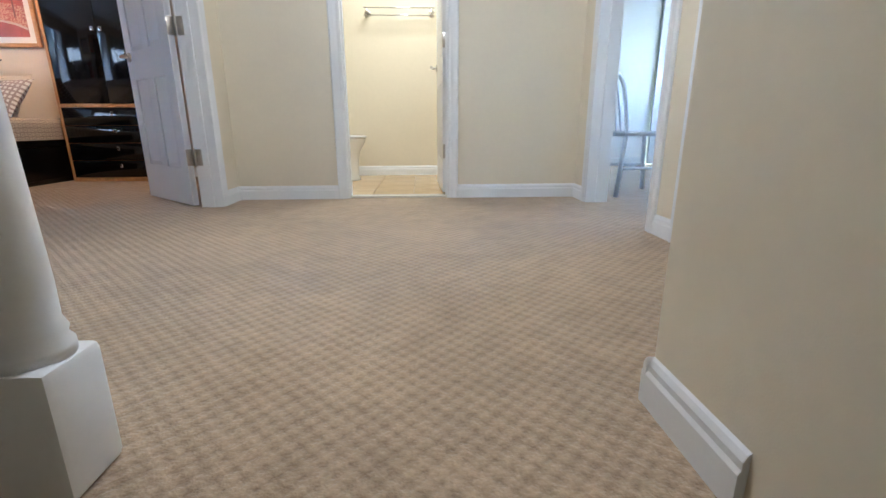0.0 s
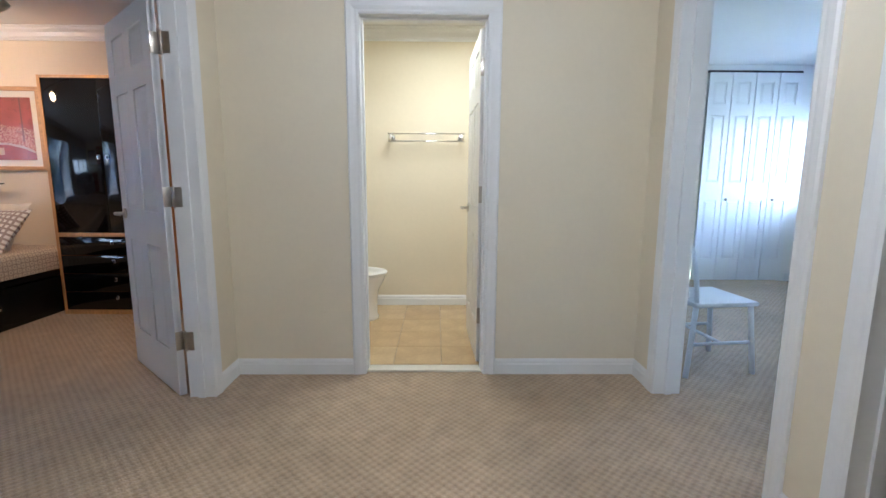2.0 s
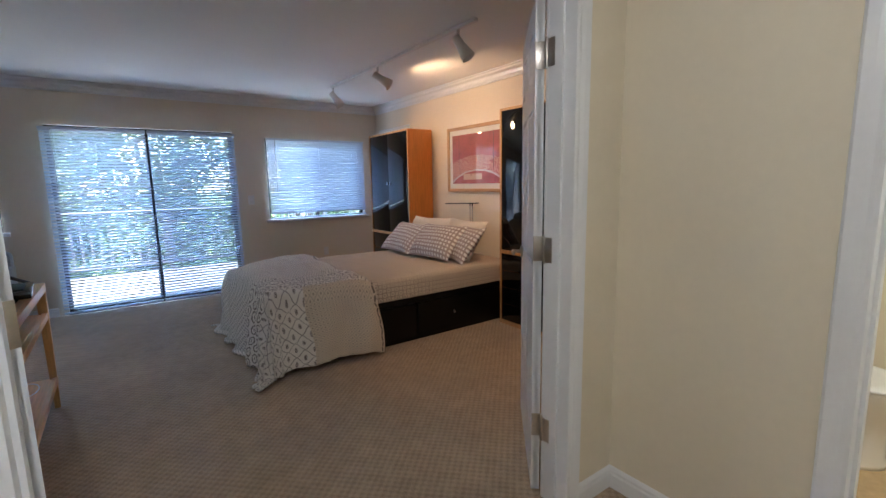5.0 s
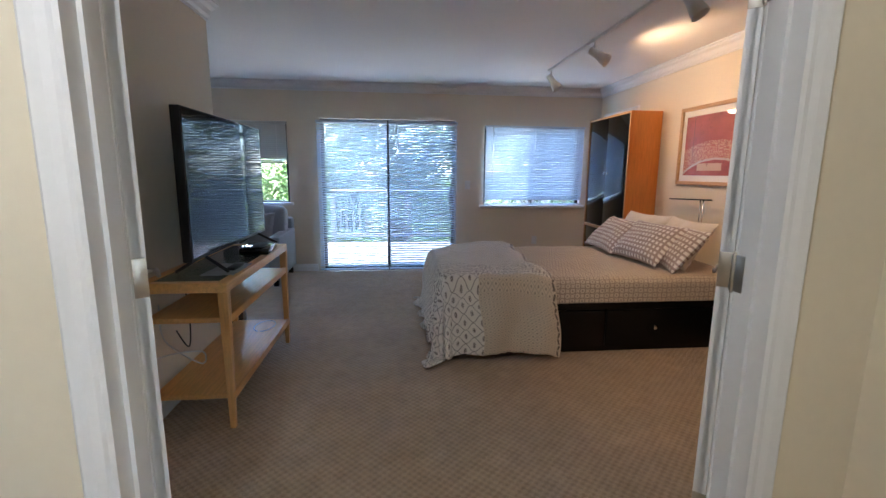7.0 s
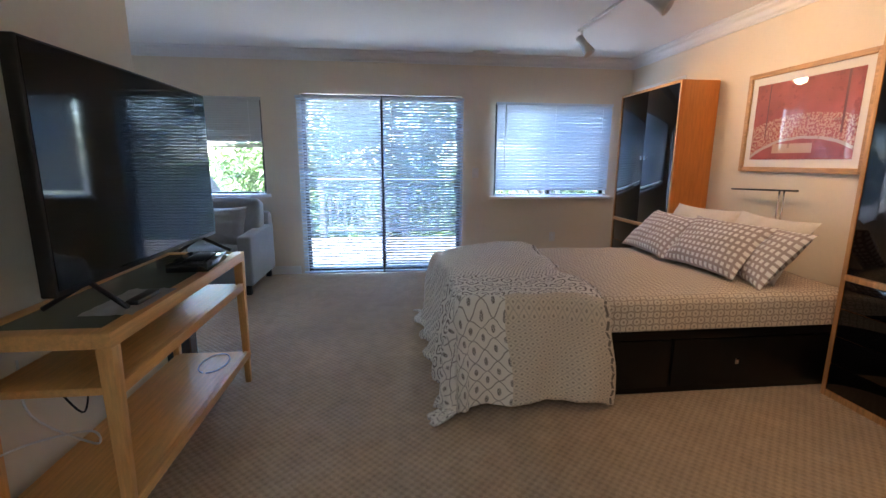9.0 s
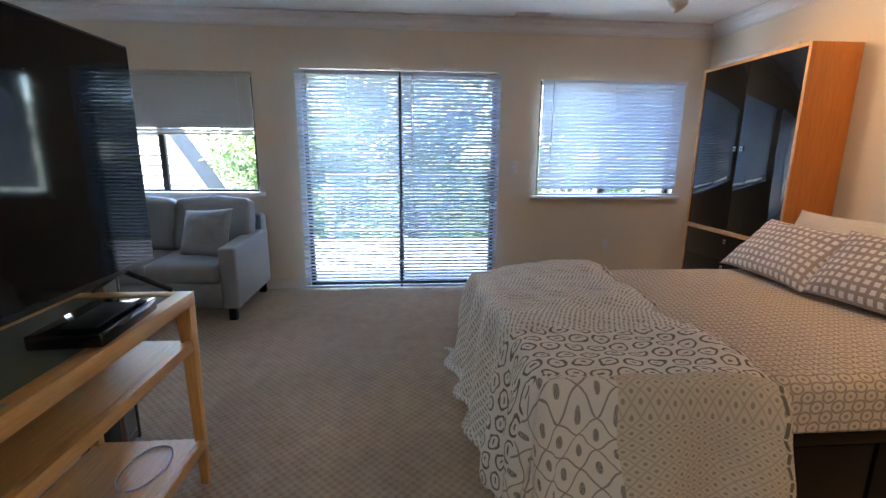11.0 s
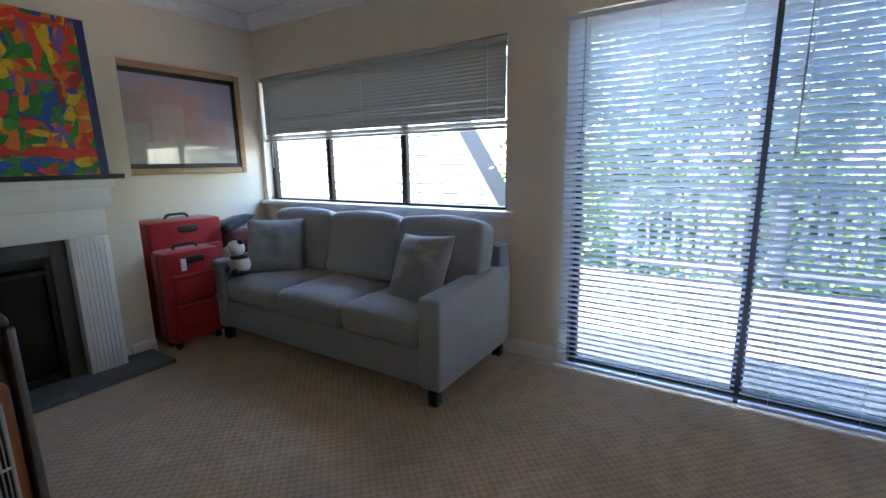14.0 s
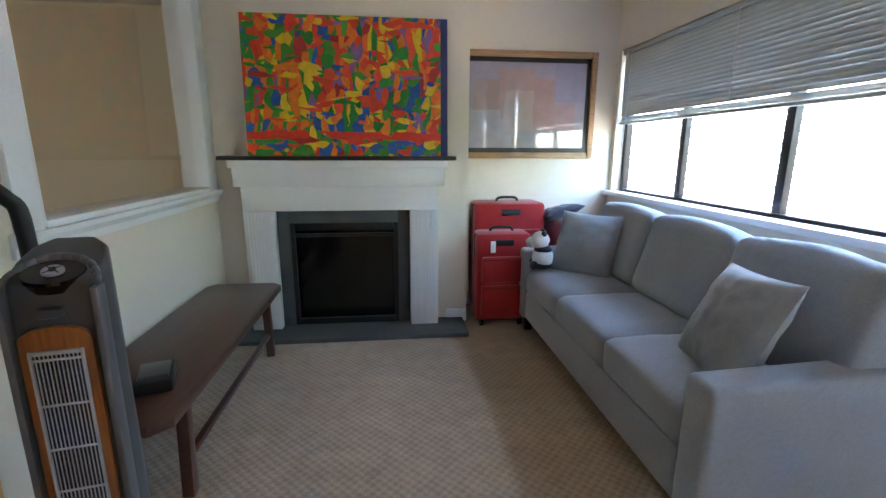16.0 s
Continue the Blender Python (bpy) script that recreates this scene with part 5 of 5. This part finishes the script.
# ---- fireplace ----
_m = thing("fireplace_surround", "white painted fireplace surround with a black shelf", "fireplace", pose(-4.02, -0.93, 0))
boxes("pilaster", M["trim"], _m, ((-0.63, 0, 0.0), (-0.44, 0.12, 0.84)), bevel=0.004)
boxes("pilaster", M["trim"], _m, ((0.44, 0, 0.0), (0.63, 0.12, 0.84)), bevel=0.004)
boxes("frieze", M["trim"], _m, ((-0.63, 0, 0.84), (0.63, 0.12, 1.0)), ((-0.67, 0, 1.0), (0.67, 0.135, 1.12)), ((-0.69, 0, 1.12), (0.69, 0.15, 1.165)), bevel=0.004)
for s in (-1, 1):
    rods("reeding", M["trim"], _m, *[((s * (0.47 + 0.022 * k), 0.12, 0.02), (s * (0.47 + 0.022 * k), 0.12, 0.83)) for k in range(7)], r=0.003, seg=6)
boxes("shelf", M["matte_black"], _m, ((-0.745, 0, 1.165), (0.745, 0.165, 1.192)), bevel=0.005)
boxes("slate_border", M["slate"], _m, ((-0.438, 0.02, 0.03), (-0.36, 0.06, 0.838)), ((0.36, 0.02, 0.03), (0.438, 0.06, 0.838)), ((-0.36, 0.02, 0.75), (0.36, 0.06, 0.838)), bevel=0.003)
boxes("fire_door", M["soot"], _m, ((-0.36, 0.0, 0.03), (-0.33, 0.05, 0.75)), ((0.33, 0.0, 0.03), (0.36, 0.05, 0.75)), ((-0.33, 0.0, 0.70), (0.33, 0.05, 0.75)), ((-0.33, 0.0, 0.03), (0.33, 0.05, 0.07)), ((-0.33, 0.01, 0.655), (0.33, 0.055, 0.675)), bevel=0.004)
boxes("fire_glass", M["fire_glass"], _m, ((-0.33, 0.01, 0.07), (0.33, 0.02, 0.70)))
structure("hearth", M["slate"], ((-4.84, -0.93, 0.0), (-3.20, -0.62, 0.03)), bevel=0.005)
_pt = thing("painting", "large bright abstract canvas leaning on the mantel shelf", "painting", pose(-4.08, -0.80, 1.192, -4, 0, 180))
grid_mesh("canvas", M["painting"], _pt, 1, 1, lambda i, j: ((2 * i - 1) * 0.635, -0.0005, j * 0.85), lambda i, j: (i, j))
boxes("stretcher", plain("painted_canvas_edge", (0.03, 0.04, 0.12), 0.6), _pt, ((-0.635, 0.0, 0), (0.635, 0.035, 0.85)))
_pt.matrix_world = Matrix.Translation((-4.08, -0.84, 1.192)) @ Matrix.Rotation(math.pi, 4, "Z") @ Matrix.Rotation(radians(-3.5), 4, "X")

# ---- coffee table ----
_ct = thing("bench_table", "long low dark walnut table with square legs", "table", pose(-3.43, 0.14, 0))
bm = bmesh.new()
out = [(-0.225, -0.70), (-0.17, -0.755), (0.17, -0.755), (0.21, -0.70), (0.21, 0.70), (0.17, 0.755), (-0.17, 0.755), (-0.225, 0.70)]
a = [bm.verts.new((x, y, 0.385)) for x, y in out]
b = [bm.verts.new((x, y, 0.42)) for x, y in out]
for i in range(8):
    bm.faces.new((a[i], a[(i + 1) % 8], b[(i + 1) % 8], b[i]))
bm.faces.new(a[::-1]), bm.faces.new(b)
finish("top", bm, M["walnut"], _ct, 0.003)
for x in (-0.16, 0.15):
    for y in (-0.58, 0.50):
        bm = bmesh.new()
        vs = add_box(bm, (x - 0.021, y - 0.021, 0), (x + 0.021, y + 0.021, 0.386))
        for v in vs:
            if v.co.z < 0.1:
                v.co.y += 0.03 * (1 if y > 0 else -1)
        finish("leg", bm, M["walnut"], _ct, 0.003)
boxes("stretcher", M["walnut"], _ct, ((-0.172, -0.57, 0.13), (-0.148, 0.50, 0.155)), ((0.138, -0.57, 0.13), (0.162, 0.50, 0.155)), bevel=0.002)
_bk = thing("black_gadget", "small black gadget lying on the walnut table", "gadget", pose(-3.50, 0.62, 0.42, 0, 0, 20))
boxes("body", M["matte_black"], _bk, ((-0.06, -0.09, 0), (0.06, 0.09, 0.05)), bevel=0.012)
boxes("lid", M["grey_plastic"], _bk, ((-0.05, -0.05, 0.05), (0.045, 0.07, 0.062)), bevel=0.005)

# ---- sofa ----
_so = thing("sofa", "blue-grey three-seat sofa with loose back cushions", "sofa", pose(-5.635, 0.18, 0))
SX, SY = 0.42, 0.965      # half depth, half length
boxes("base", M["sofa"], _so, ((-SX, -SY + 0.02, 0.10), (SX - 0.02, SY - 0.02, 0.30)), bevel=0.02)
boxes("backrest", M["sofa"], _so, ((-SX, -SY + 0.01, 0.29), (-SX + 0.15, SY - 0.005, 0.74)), bevel=0.04)
for s in (-1, 1):
    bm = bmesh.new()
    vs = add_box(bm, (-SX + 0.01, s * SY, 0.10), (SX, s * (SY - 0.13), 0.58))
    for v in vs:
        if v.co.z > 0.5 and v.co.x < 0:
            v.co.z += 0.03
    finish("arm", bm, M["sofa"], _so, 0.022, seg=3)
L3 = (2 * SY - 0.27) / 3
for k in range(3):
    y = -SY + 0.135 + L3 * (k + 0.5)
    cushion("seat_cushion", M["sofa"], _so, 0.64, L3 - 0.004, 0.17, pose(0.095, y, 0.375), 0.025, k)
    yb = (k - 1) * (2 * SY - 0.10) / 3
    cushion("back_cushion", M["sofa"], _so, 0.20, (2 * SY - 0.10) / 3 - 0.008, 0.43, pose(-0.165, yb, 0.665, 0, -15, 0), 0.035, k + 5, 0.045)
for sx in (-1, 1):
    for sy in (-1, 1):
        boxes("leg", M["matte_black"], _so, ((sx * (SX - 0.03), sy * (SY - 0.04), 0.0), (sx * (SX - 0.085), sy * (SY - 0.095), 0.105)), bevel=0.004)


def throw(label, mat, m, seed, w=0.46, h=0.15):
    return tagged(pillow("throw_pillow", mat, None, w, w, h, m, seed, pinch=0.06), label, "cushion", "throw pillows on the sofa")


throw("grey square throw pillow on the sofa", M["sofa2"], pose(-5.52, 0.82, 0.64, 0, 64, -12) @ pose(0, 0, 0, 0, 0, 4), 11, 0.41)
throw("blue-grey square throw pillow on the sofa", M["sofa"], pose(-5.56, -0.50, 0.645, 0, 68, 38), 12, 0.42)
throw("blue pillow tucked in the sofa corner", M["blue"], pose(-5.78, -0.63, 0.66, 0, 66, -10), 13, 0.40)

_ps = thing("plush_toy", "small black and white plush toy on the sofa seat", "plush toy", pose(-5.30, -0.55, 0.485, 0, 0, 75))


def blob(name, mat, at, r, scale=(1, 1, 1)):
    bm = bmesh.new()
    bmesh.ops.create_uvsphere(bm, u_segments=18, v_segments=12, radius=r, matrix=Matrix.Translation(at) @ Matrix.Diagonal((*scale, 1)))
    for v in bm.verts:
        v.co += v.normal * 0.003 * noise.noise(v.co * 60)
    return finish(name, bm, mat, _ps, smooth=True)


blob("body", M["plush_white"], (0, 0, 0.075), 0.075, (1, 0.9, 1.0))
blob("belt", M["plush_black"], (0, 0, 0.125), 0.058, (1.1, 1.0, 0.5))
blob("base", M["plush_black"], (0, -0.01, 0.025), 0.070, (1.15, 1.05, 0.38))
blob("head", M["plush_white"], (0, -0.02, 0.185), 0.060, (1, 1, 0.95))
blob("snout", M["plush_white"], (0, -0.075, 0.170), 0.035)
for s in (-1, 1):
    blob("ear", M["plush_black"], (s * 0.045, 0.0, 0.235), 0.018)
    blob("paw", M["plush_black"], (s * 0.055, -0.055, 0.03), 0.028)


def suitcase(label, m, w, d, h, front=True):
    """An upright soft suitcase: shell, pockets, piping, grab handle and wheels."""
    e = thing("suitcase", label, "suitcase", m, "red suitcases")
    boxes("shell", M["red"], e, ((-w / 2, -d / 2, 0.05), (w / 2, d / 2, h)), bevel=0.035)
    boxes("gusset", M["red_dark"], e, ((-w / 2 - 0.003, -0.02, 0.07), (w / 2 + 0.003, 0.02, h - 0.02)), bevel=0.004)
    z = 0.10
    for hh in ((h - 0.2) * 0.45, (h - 0.2) * 0.38):
        boxes("pocket", M["red"], e, ((-w / 2 + 0.035, -d / 2 - 0.03, z), (w / 2 - 0.035, -d / 2 + 0.02, z + hh)), bevel=0.014)
        rods("zip", M["red_dark"], e, ((-w / 2 + 0.04, -d / 2 - 0.028, z + hh - 0.02), (w / 2 - 0.04, -d / 2 - 0.028, z + hh - 0.02)), r=0.004)
        z += hh + 0.02
    tube("grab_handle", M["matte_black"], e, [(-0.08, 0, h - 0.005), (-0.06, 0, h + 0.025), (0.06, 0, h + 0.025), (0.08, 0, h - 0.005)], 0.010)
    boxes("handle_plate", M["matte_black"], e, ((-0.07, -d / 2 - 0.006, h - 0.09), (0.07, -d / 2 + 0.01, h - 0.045)), bevel=0.01)
    for sx in (-1, 1):
        for sy in (-1, 1):
            rods("wheel", M["matte_black"], e, ((sx * (w / 2 - 0.05) - 0.012, sy * (d / 2 - 0.05), 0.027), (sx * (w / 2 - 0.05) + 0.012, sy * (d / 2 - 0.05), 0.027)), r=0.027, seg=14)
            boxes("wheel_fork", M["matte_black"], e, ((sx * (w / 2 - 0.05) - 0.016, sy * (d / 2 - 0.05) - 0.014, 0.03), (sx * (w / 2 - 0.05) + 0.016, sy * (d / 2 - 0.05) + 0.014, 0.07)), bevel=0.003)
    return e


suitcase("large red soft suitcase standing upright in the corner", pose(-5.20, -1.12, 0, 0, 0, 180), 0.52, 0.28, 0.86)
_sc = suitcase("red hard-ribbed suitcase standing by the sofa", pose(-5.10, -0.86, 0, 0, 0, 180), 0.38, 0.20, 0.68)
boxes("tag", M["white_plastic"], _sc, ((-0.10, -0.125, 0.55), (-0.065, -0.12, 0.63)), bevel=0.002)
_db = thing("duffel_bag", "dark red travel bag behind the suitcases", "bag", pose(-5.66, -1.10, 0))
cushion("body", M["red_dark"], _db, 0.36, 0.28, 0.70, pose(0, 0, 0.35), 0.02, 3, 0.08)
_jk = pillow("jacket", M["dark_cloth"], None, 0.36, 0.26, 0.10, pose(-5.58, -1.08, 0.77, 14, 10, 20), 21)
tagged(_jk, "dark folded jacket lying on the bags", "jacket")

# ---- wall and ceiling fittings ----


def plate(label, x, y, z, w, h, kind):
    e = thing(kind, label, kind.replace("_", " "), pose(x, y, z))
    boxes("plate", M["white_plastic"], e, ((0, -w / 2, -h / 2), (0.006, w / 2, h / 2)), bevel=0.002)
    for k in ((-0.02, 0.02) if kind == "outlet" else (0.0,)):
        boxes("insert", M["trim"], e, ((0.006, -0.012, k - 0.012), (0.010, 0.012, k + 0.012)), bevel=0.001)


plate("white light switch beside the patio door", -6.08, 3.44, 1.16, 0.075, 0.115, "light_switch")
plate("white wall outlet under the window", -6.08, 4.40, 0.40, 0.072, 0.115, "outlet")
for x, y in ((-5.90, 3.50), (-5.90, -0.28)):
    e = thing("ceiling_vent", "white slotted ceiling air vent", "vent", pose(x, y, 2.44), "ceiling vents")
    boxes("frame", M["trim"], e, ((-0.06, -0.14, -0.008), (0.06, -0.12, 0)), ((-0.06, 0.12, -0.008), (0.06, 0.14, 0)), ((-0.06, -0.12, -0.008), (-0.045, 0.12, 0)), ((0.045, -0.12, -0.008), (0.06, 0.12, 0)))
    boxes("slots", M["matte_black"], e, ((-0.045, -0.12, -0.003), (0.045, 0.12, -0.001)))
    boxes("blade", M["trim"], e, *[((-0.045 + 0.018 * k, -0.12, -0.007), (-0.040 + 0.018 * k, 0.12, -0.003)) for k in range(1, 5)])

# ---- outdoors ----
tagged(boxes("ground", M["earth"], None, ((-400, -400, -3.3), (400, 400, -3.0))), kind="structure")
_dk = thing("balcony", "weathered timber balcony with a grey railing", "balcony")
boxes("joists", M["deck"], _dk, ((-9.0, -1.6, -0.28), (-6.22, 5.6, -0.10)))
bm = bmesh.new()
add_box(bm, (-0.066, -3.6, -0.014), (0.066, 3.6, 0.014))
_pl = finish("plank", bm, M["deck"], _dk, 0.003)
_pl.matrix_basis = pose(-6.30, 2.0, -0.085)
for k in range(1, 20):
    o = new("plank", _pl.data)
    o.parent = _dk
    o.matrix_basis = pose(-6.30 - 0.14 * k, 2.0, -0.085 + 0.001 * (k % 3))
boxes("post", M["rail"], _dk, *[((-9.0, y - 0.045, -0.28), (-8.91, y + 0.045, 0.95)) for y in (1.25, 2.7, 4.1, 5.5)], bevel=0.005)
boxes("rail", M["rail"], _dk, ((-9.02, 1.2, 0.93), (-8.89, 5.6, 0.97)), ((-8.98, 1.2, 0.06), (-8.93, 5.6, 0.11)), bevel=0.005)
boxes("balusters", M["rail"], _dk, *[((-8.975, y - 0.018, 0.10), (-8.94, y + 0.018, 0.94)) for y in np.arange(1.38, 5.5, 0.125)])

_h = thing("house", "neighbouring white sided house with a steep gable", "house")
bm = bmesh.new()
HX = -11.6
z = -3.0
while z < 5.4:
    ye = -1.35 - (z - 0.0) * 0.62 if z > -0.5 else -1.04
    ye2 = -1.35 - (z + 0.2) * 0.62 if z > -0.5 else -1.04
    a = [bm.verts.new(p) for p in ((HX + 0.025, ye, z), (HX + 0.025, -30.0, z), (HX, -30.0, z + 0.2), (HX, ye2, z + 0.2))]
    b = [bm.verts.new(p) for p in ((HX - 0.1, ye, z), (HX - 0.1, -30.0, z), (HX - 0.1, -30.0, z + 0.2), (HX - 0.1, ye2, z + 0.2))]
    for i in range(4):
        bm.faces.new((a[i], a[(i + 1) % 4], b[(i + 1) % 4], b[i]))
    bm.faces.new(a), bm.faces.new(b[::-1])
    z += 0.2
finish("siding", bm, M["siding"], _h)
# dark strips that stand in for the shadow under each siding lap
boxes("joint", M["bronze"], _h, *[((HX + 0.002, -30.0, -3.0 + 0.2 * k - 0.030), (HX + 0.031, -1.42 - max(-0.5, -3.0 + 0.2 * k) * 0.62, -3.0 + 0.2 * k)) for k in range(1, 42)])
boxes("corner_board", M["siding"], _h, ((HX - 0.02, -3.70, -3), (HX + 0.05, -3.58, 3.4)), ((HX - 6, -30, -3), (HX - 0.1, -1.1, -0.5)))
bm = bmesh.new()
vs = add_box(bm, (HX - 0.5, -0.10, 0), (HX + 0.30, 0.06, 8.2), pose(0, -0.92, -0.6, 31.8))
finish("roof", bm, plain("roof_shingle", (0.10, 0.09, 0.085), 0.8, vary=0.2), _h)


def tree(label, x, y, h, r, seed, leaves):
    """A tapered trunk with limbs and a crown of many small leaves in uneven clumps."""
    rng = random.Random(seed)
    e = thing("tree", label, "tree", pose(x, y, -3.0), "garden trees")
    bm = bmesh.new()
    add_rod(bm, (0, 0, 0), (0.1, 0.05, h * 0.55), 0.16, 0.09, 10)
    tips = []
    for k in range(11):
        a, z0 = k * 2.4 + rng.random(), h * (0.22 + 0.033 * k)
        tip = Vector((math.cos(a) * r * rng.uniform(0.5, 0.9), math.sin(a) * r * rng.uniform(0.5, 0.9), z0 + h * rng.uniform(0.1, 0.34)))
        add_rod(bm, (0.04, 0.02, z0), tip, 0.05, 0.015, 6)
        tips.append(tip)
    finish("trunk", bm, M["bark"], e)
    verts, faces = [], []
    clumps = tips + [Vector((rng.uniform(-r, r) * 0.8, rng.uniform(-r, r) * 0.8, h * rng.uniform(0.25, 0.98))) for _ in range(40)]
    for _ in range(leaves):
        c = rng.choice(clumps)
        p = c + Vector((rng.gauss(0, 0.30), rng.gauss(0, 0.30), rng.gauss(0, 0.22))) * r * 0.5
        q = Euler((rng.uniform(-0.9, 0.9), rng.uniform(-0.9, 0.9), rng.uniform(0, 6.3))).to_matrix()
        s = rng.uniform(0.05, 0.11)
        i = len(verts)
        verts += [tuple(p + q @ Vector(v)) for v in ((-s, 0, 0), (0, -s * 0.45, s * 0.1), (s, 0, -s * 0.1), (0, s * 0.45, s * 0.1))]
        faces.append((i, i + 1, i + 2, i + 3))
    me = bpy.data.meshes.new("leaves")
    me.from_pydata(verts, [], faces)
    me.materials.append(M["leaf"])
    o = tagged(new("leaves", me), kind="stuff")
    o.parent = e
    return e


tree("leafy green garden tree beyond the balcony", -14.0, 2.6, 8.5, 2.6, 1, 15000)
tree("leafy green garden tree beyond the balcony", -12.2, 6.2, 7.5, 2.4, 2, 12000)
tree("leafy green garden tree beside the white house", -17.0, -1.2, 9.0, 3.0, 3, 12000)
tree("leafy green garden tree beyond the balcony", -11.8, 4.2, 3.9, 1.7, 4, 9000)
tree("leafy green garden tree beyond the balcony", -12.0, 1.0, 3.5, 1.5, 5, 8000)
tree("leafy green garden tree beside the white house", -14.4, -0.1, 7.2, 2.3, 7, 11000)
tree("leafy green garden tree outside the east room", 15.0, 3.0, 6.0, 2.4, 6, 8000)

# ---- bathroom floor tiles ----
bm = bmesh.new()
add_box(bm, (-0.150, -0.150, 0), (0.150, 0.150, 0.0075))
bmesh.ops.bevel(bm, geom=[e for e in bm.edges if all(v.co.z > 0.005 for v in e.verts)], offset=0.002, segments=1, affect="EDGES")
_tm = bpy.data.meshes.new("tile")
bm.to_mesh(_tm)
bm.free()
_tm.materials.append(M["tile"])
for i in range(8):
    for j in range(5):
        x, y = -0.82 + 0.304 * i, 3.97 + 0.304 * j
        if -0.98 < x - 0.15 and x + 0.15 < 1.41 and y + 0.15 < 5.6:
            o = new("tile", _tm)
            o.parent = _bath
            o.matrix_basis = pose(x, y, 0.003)
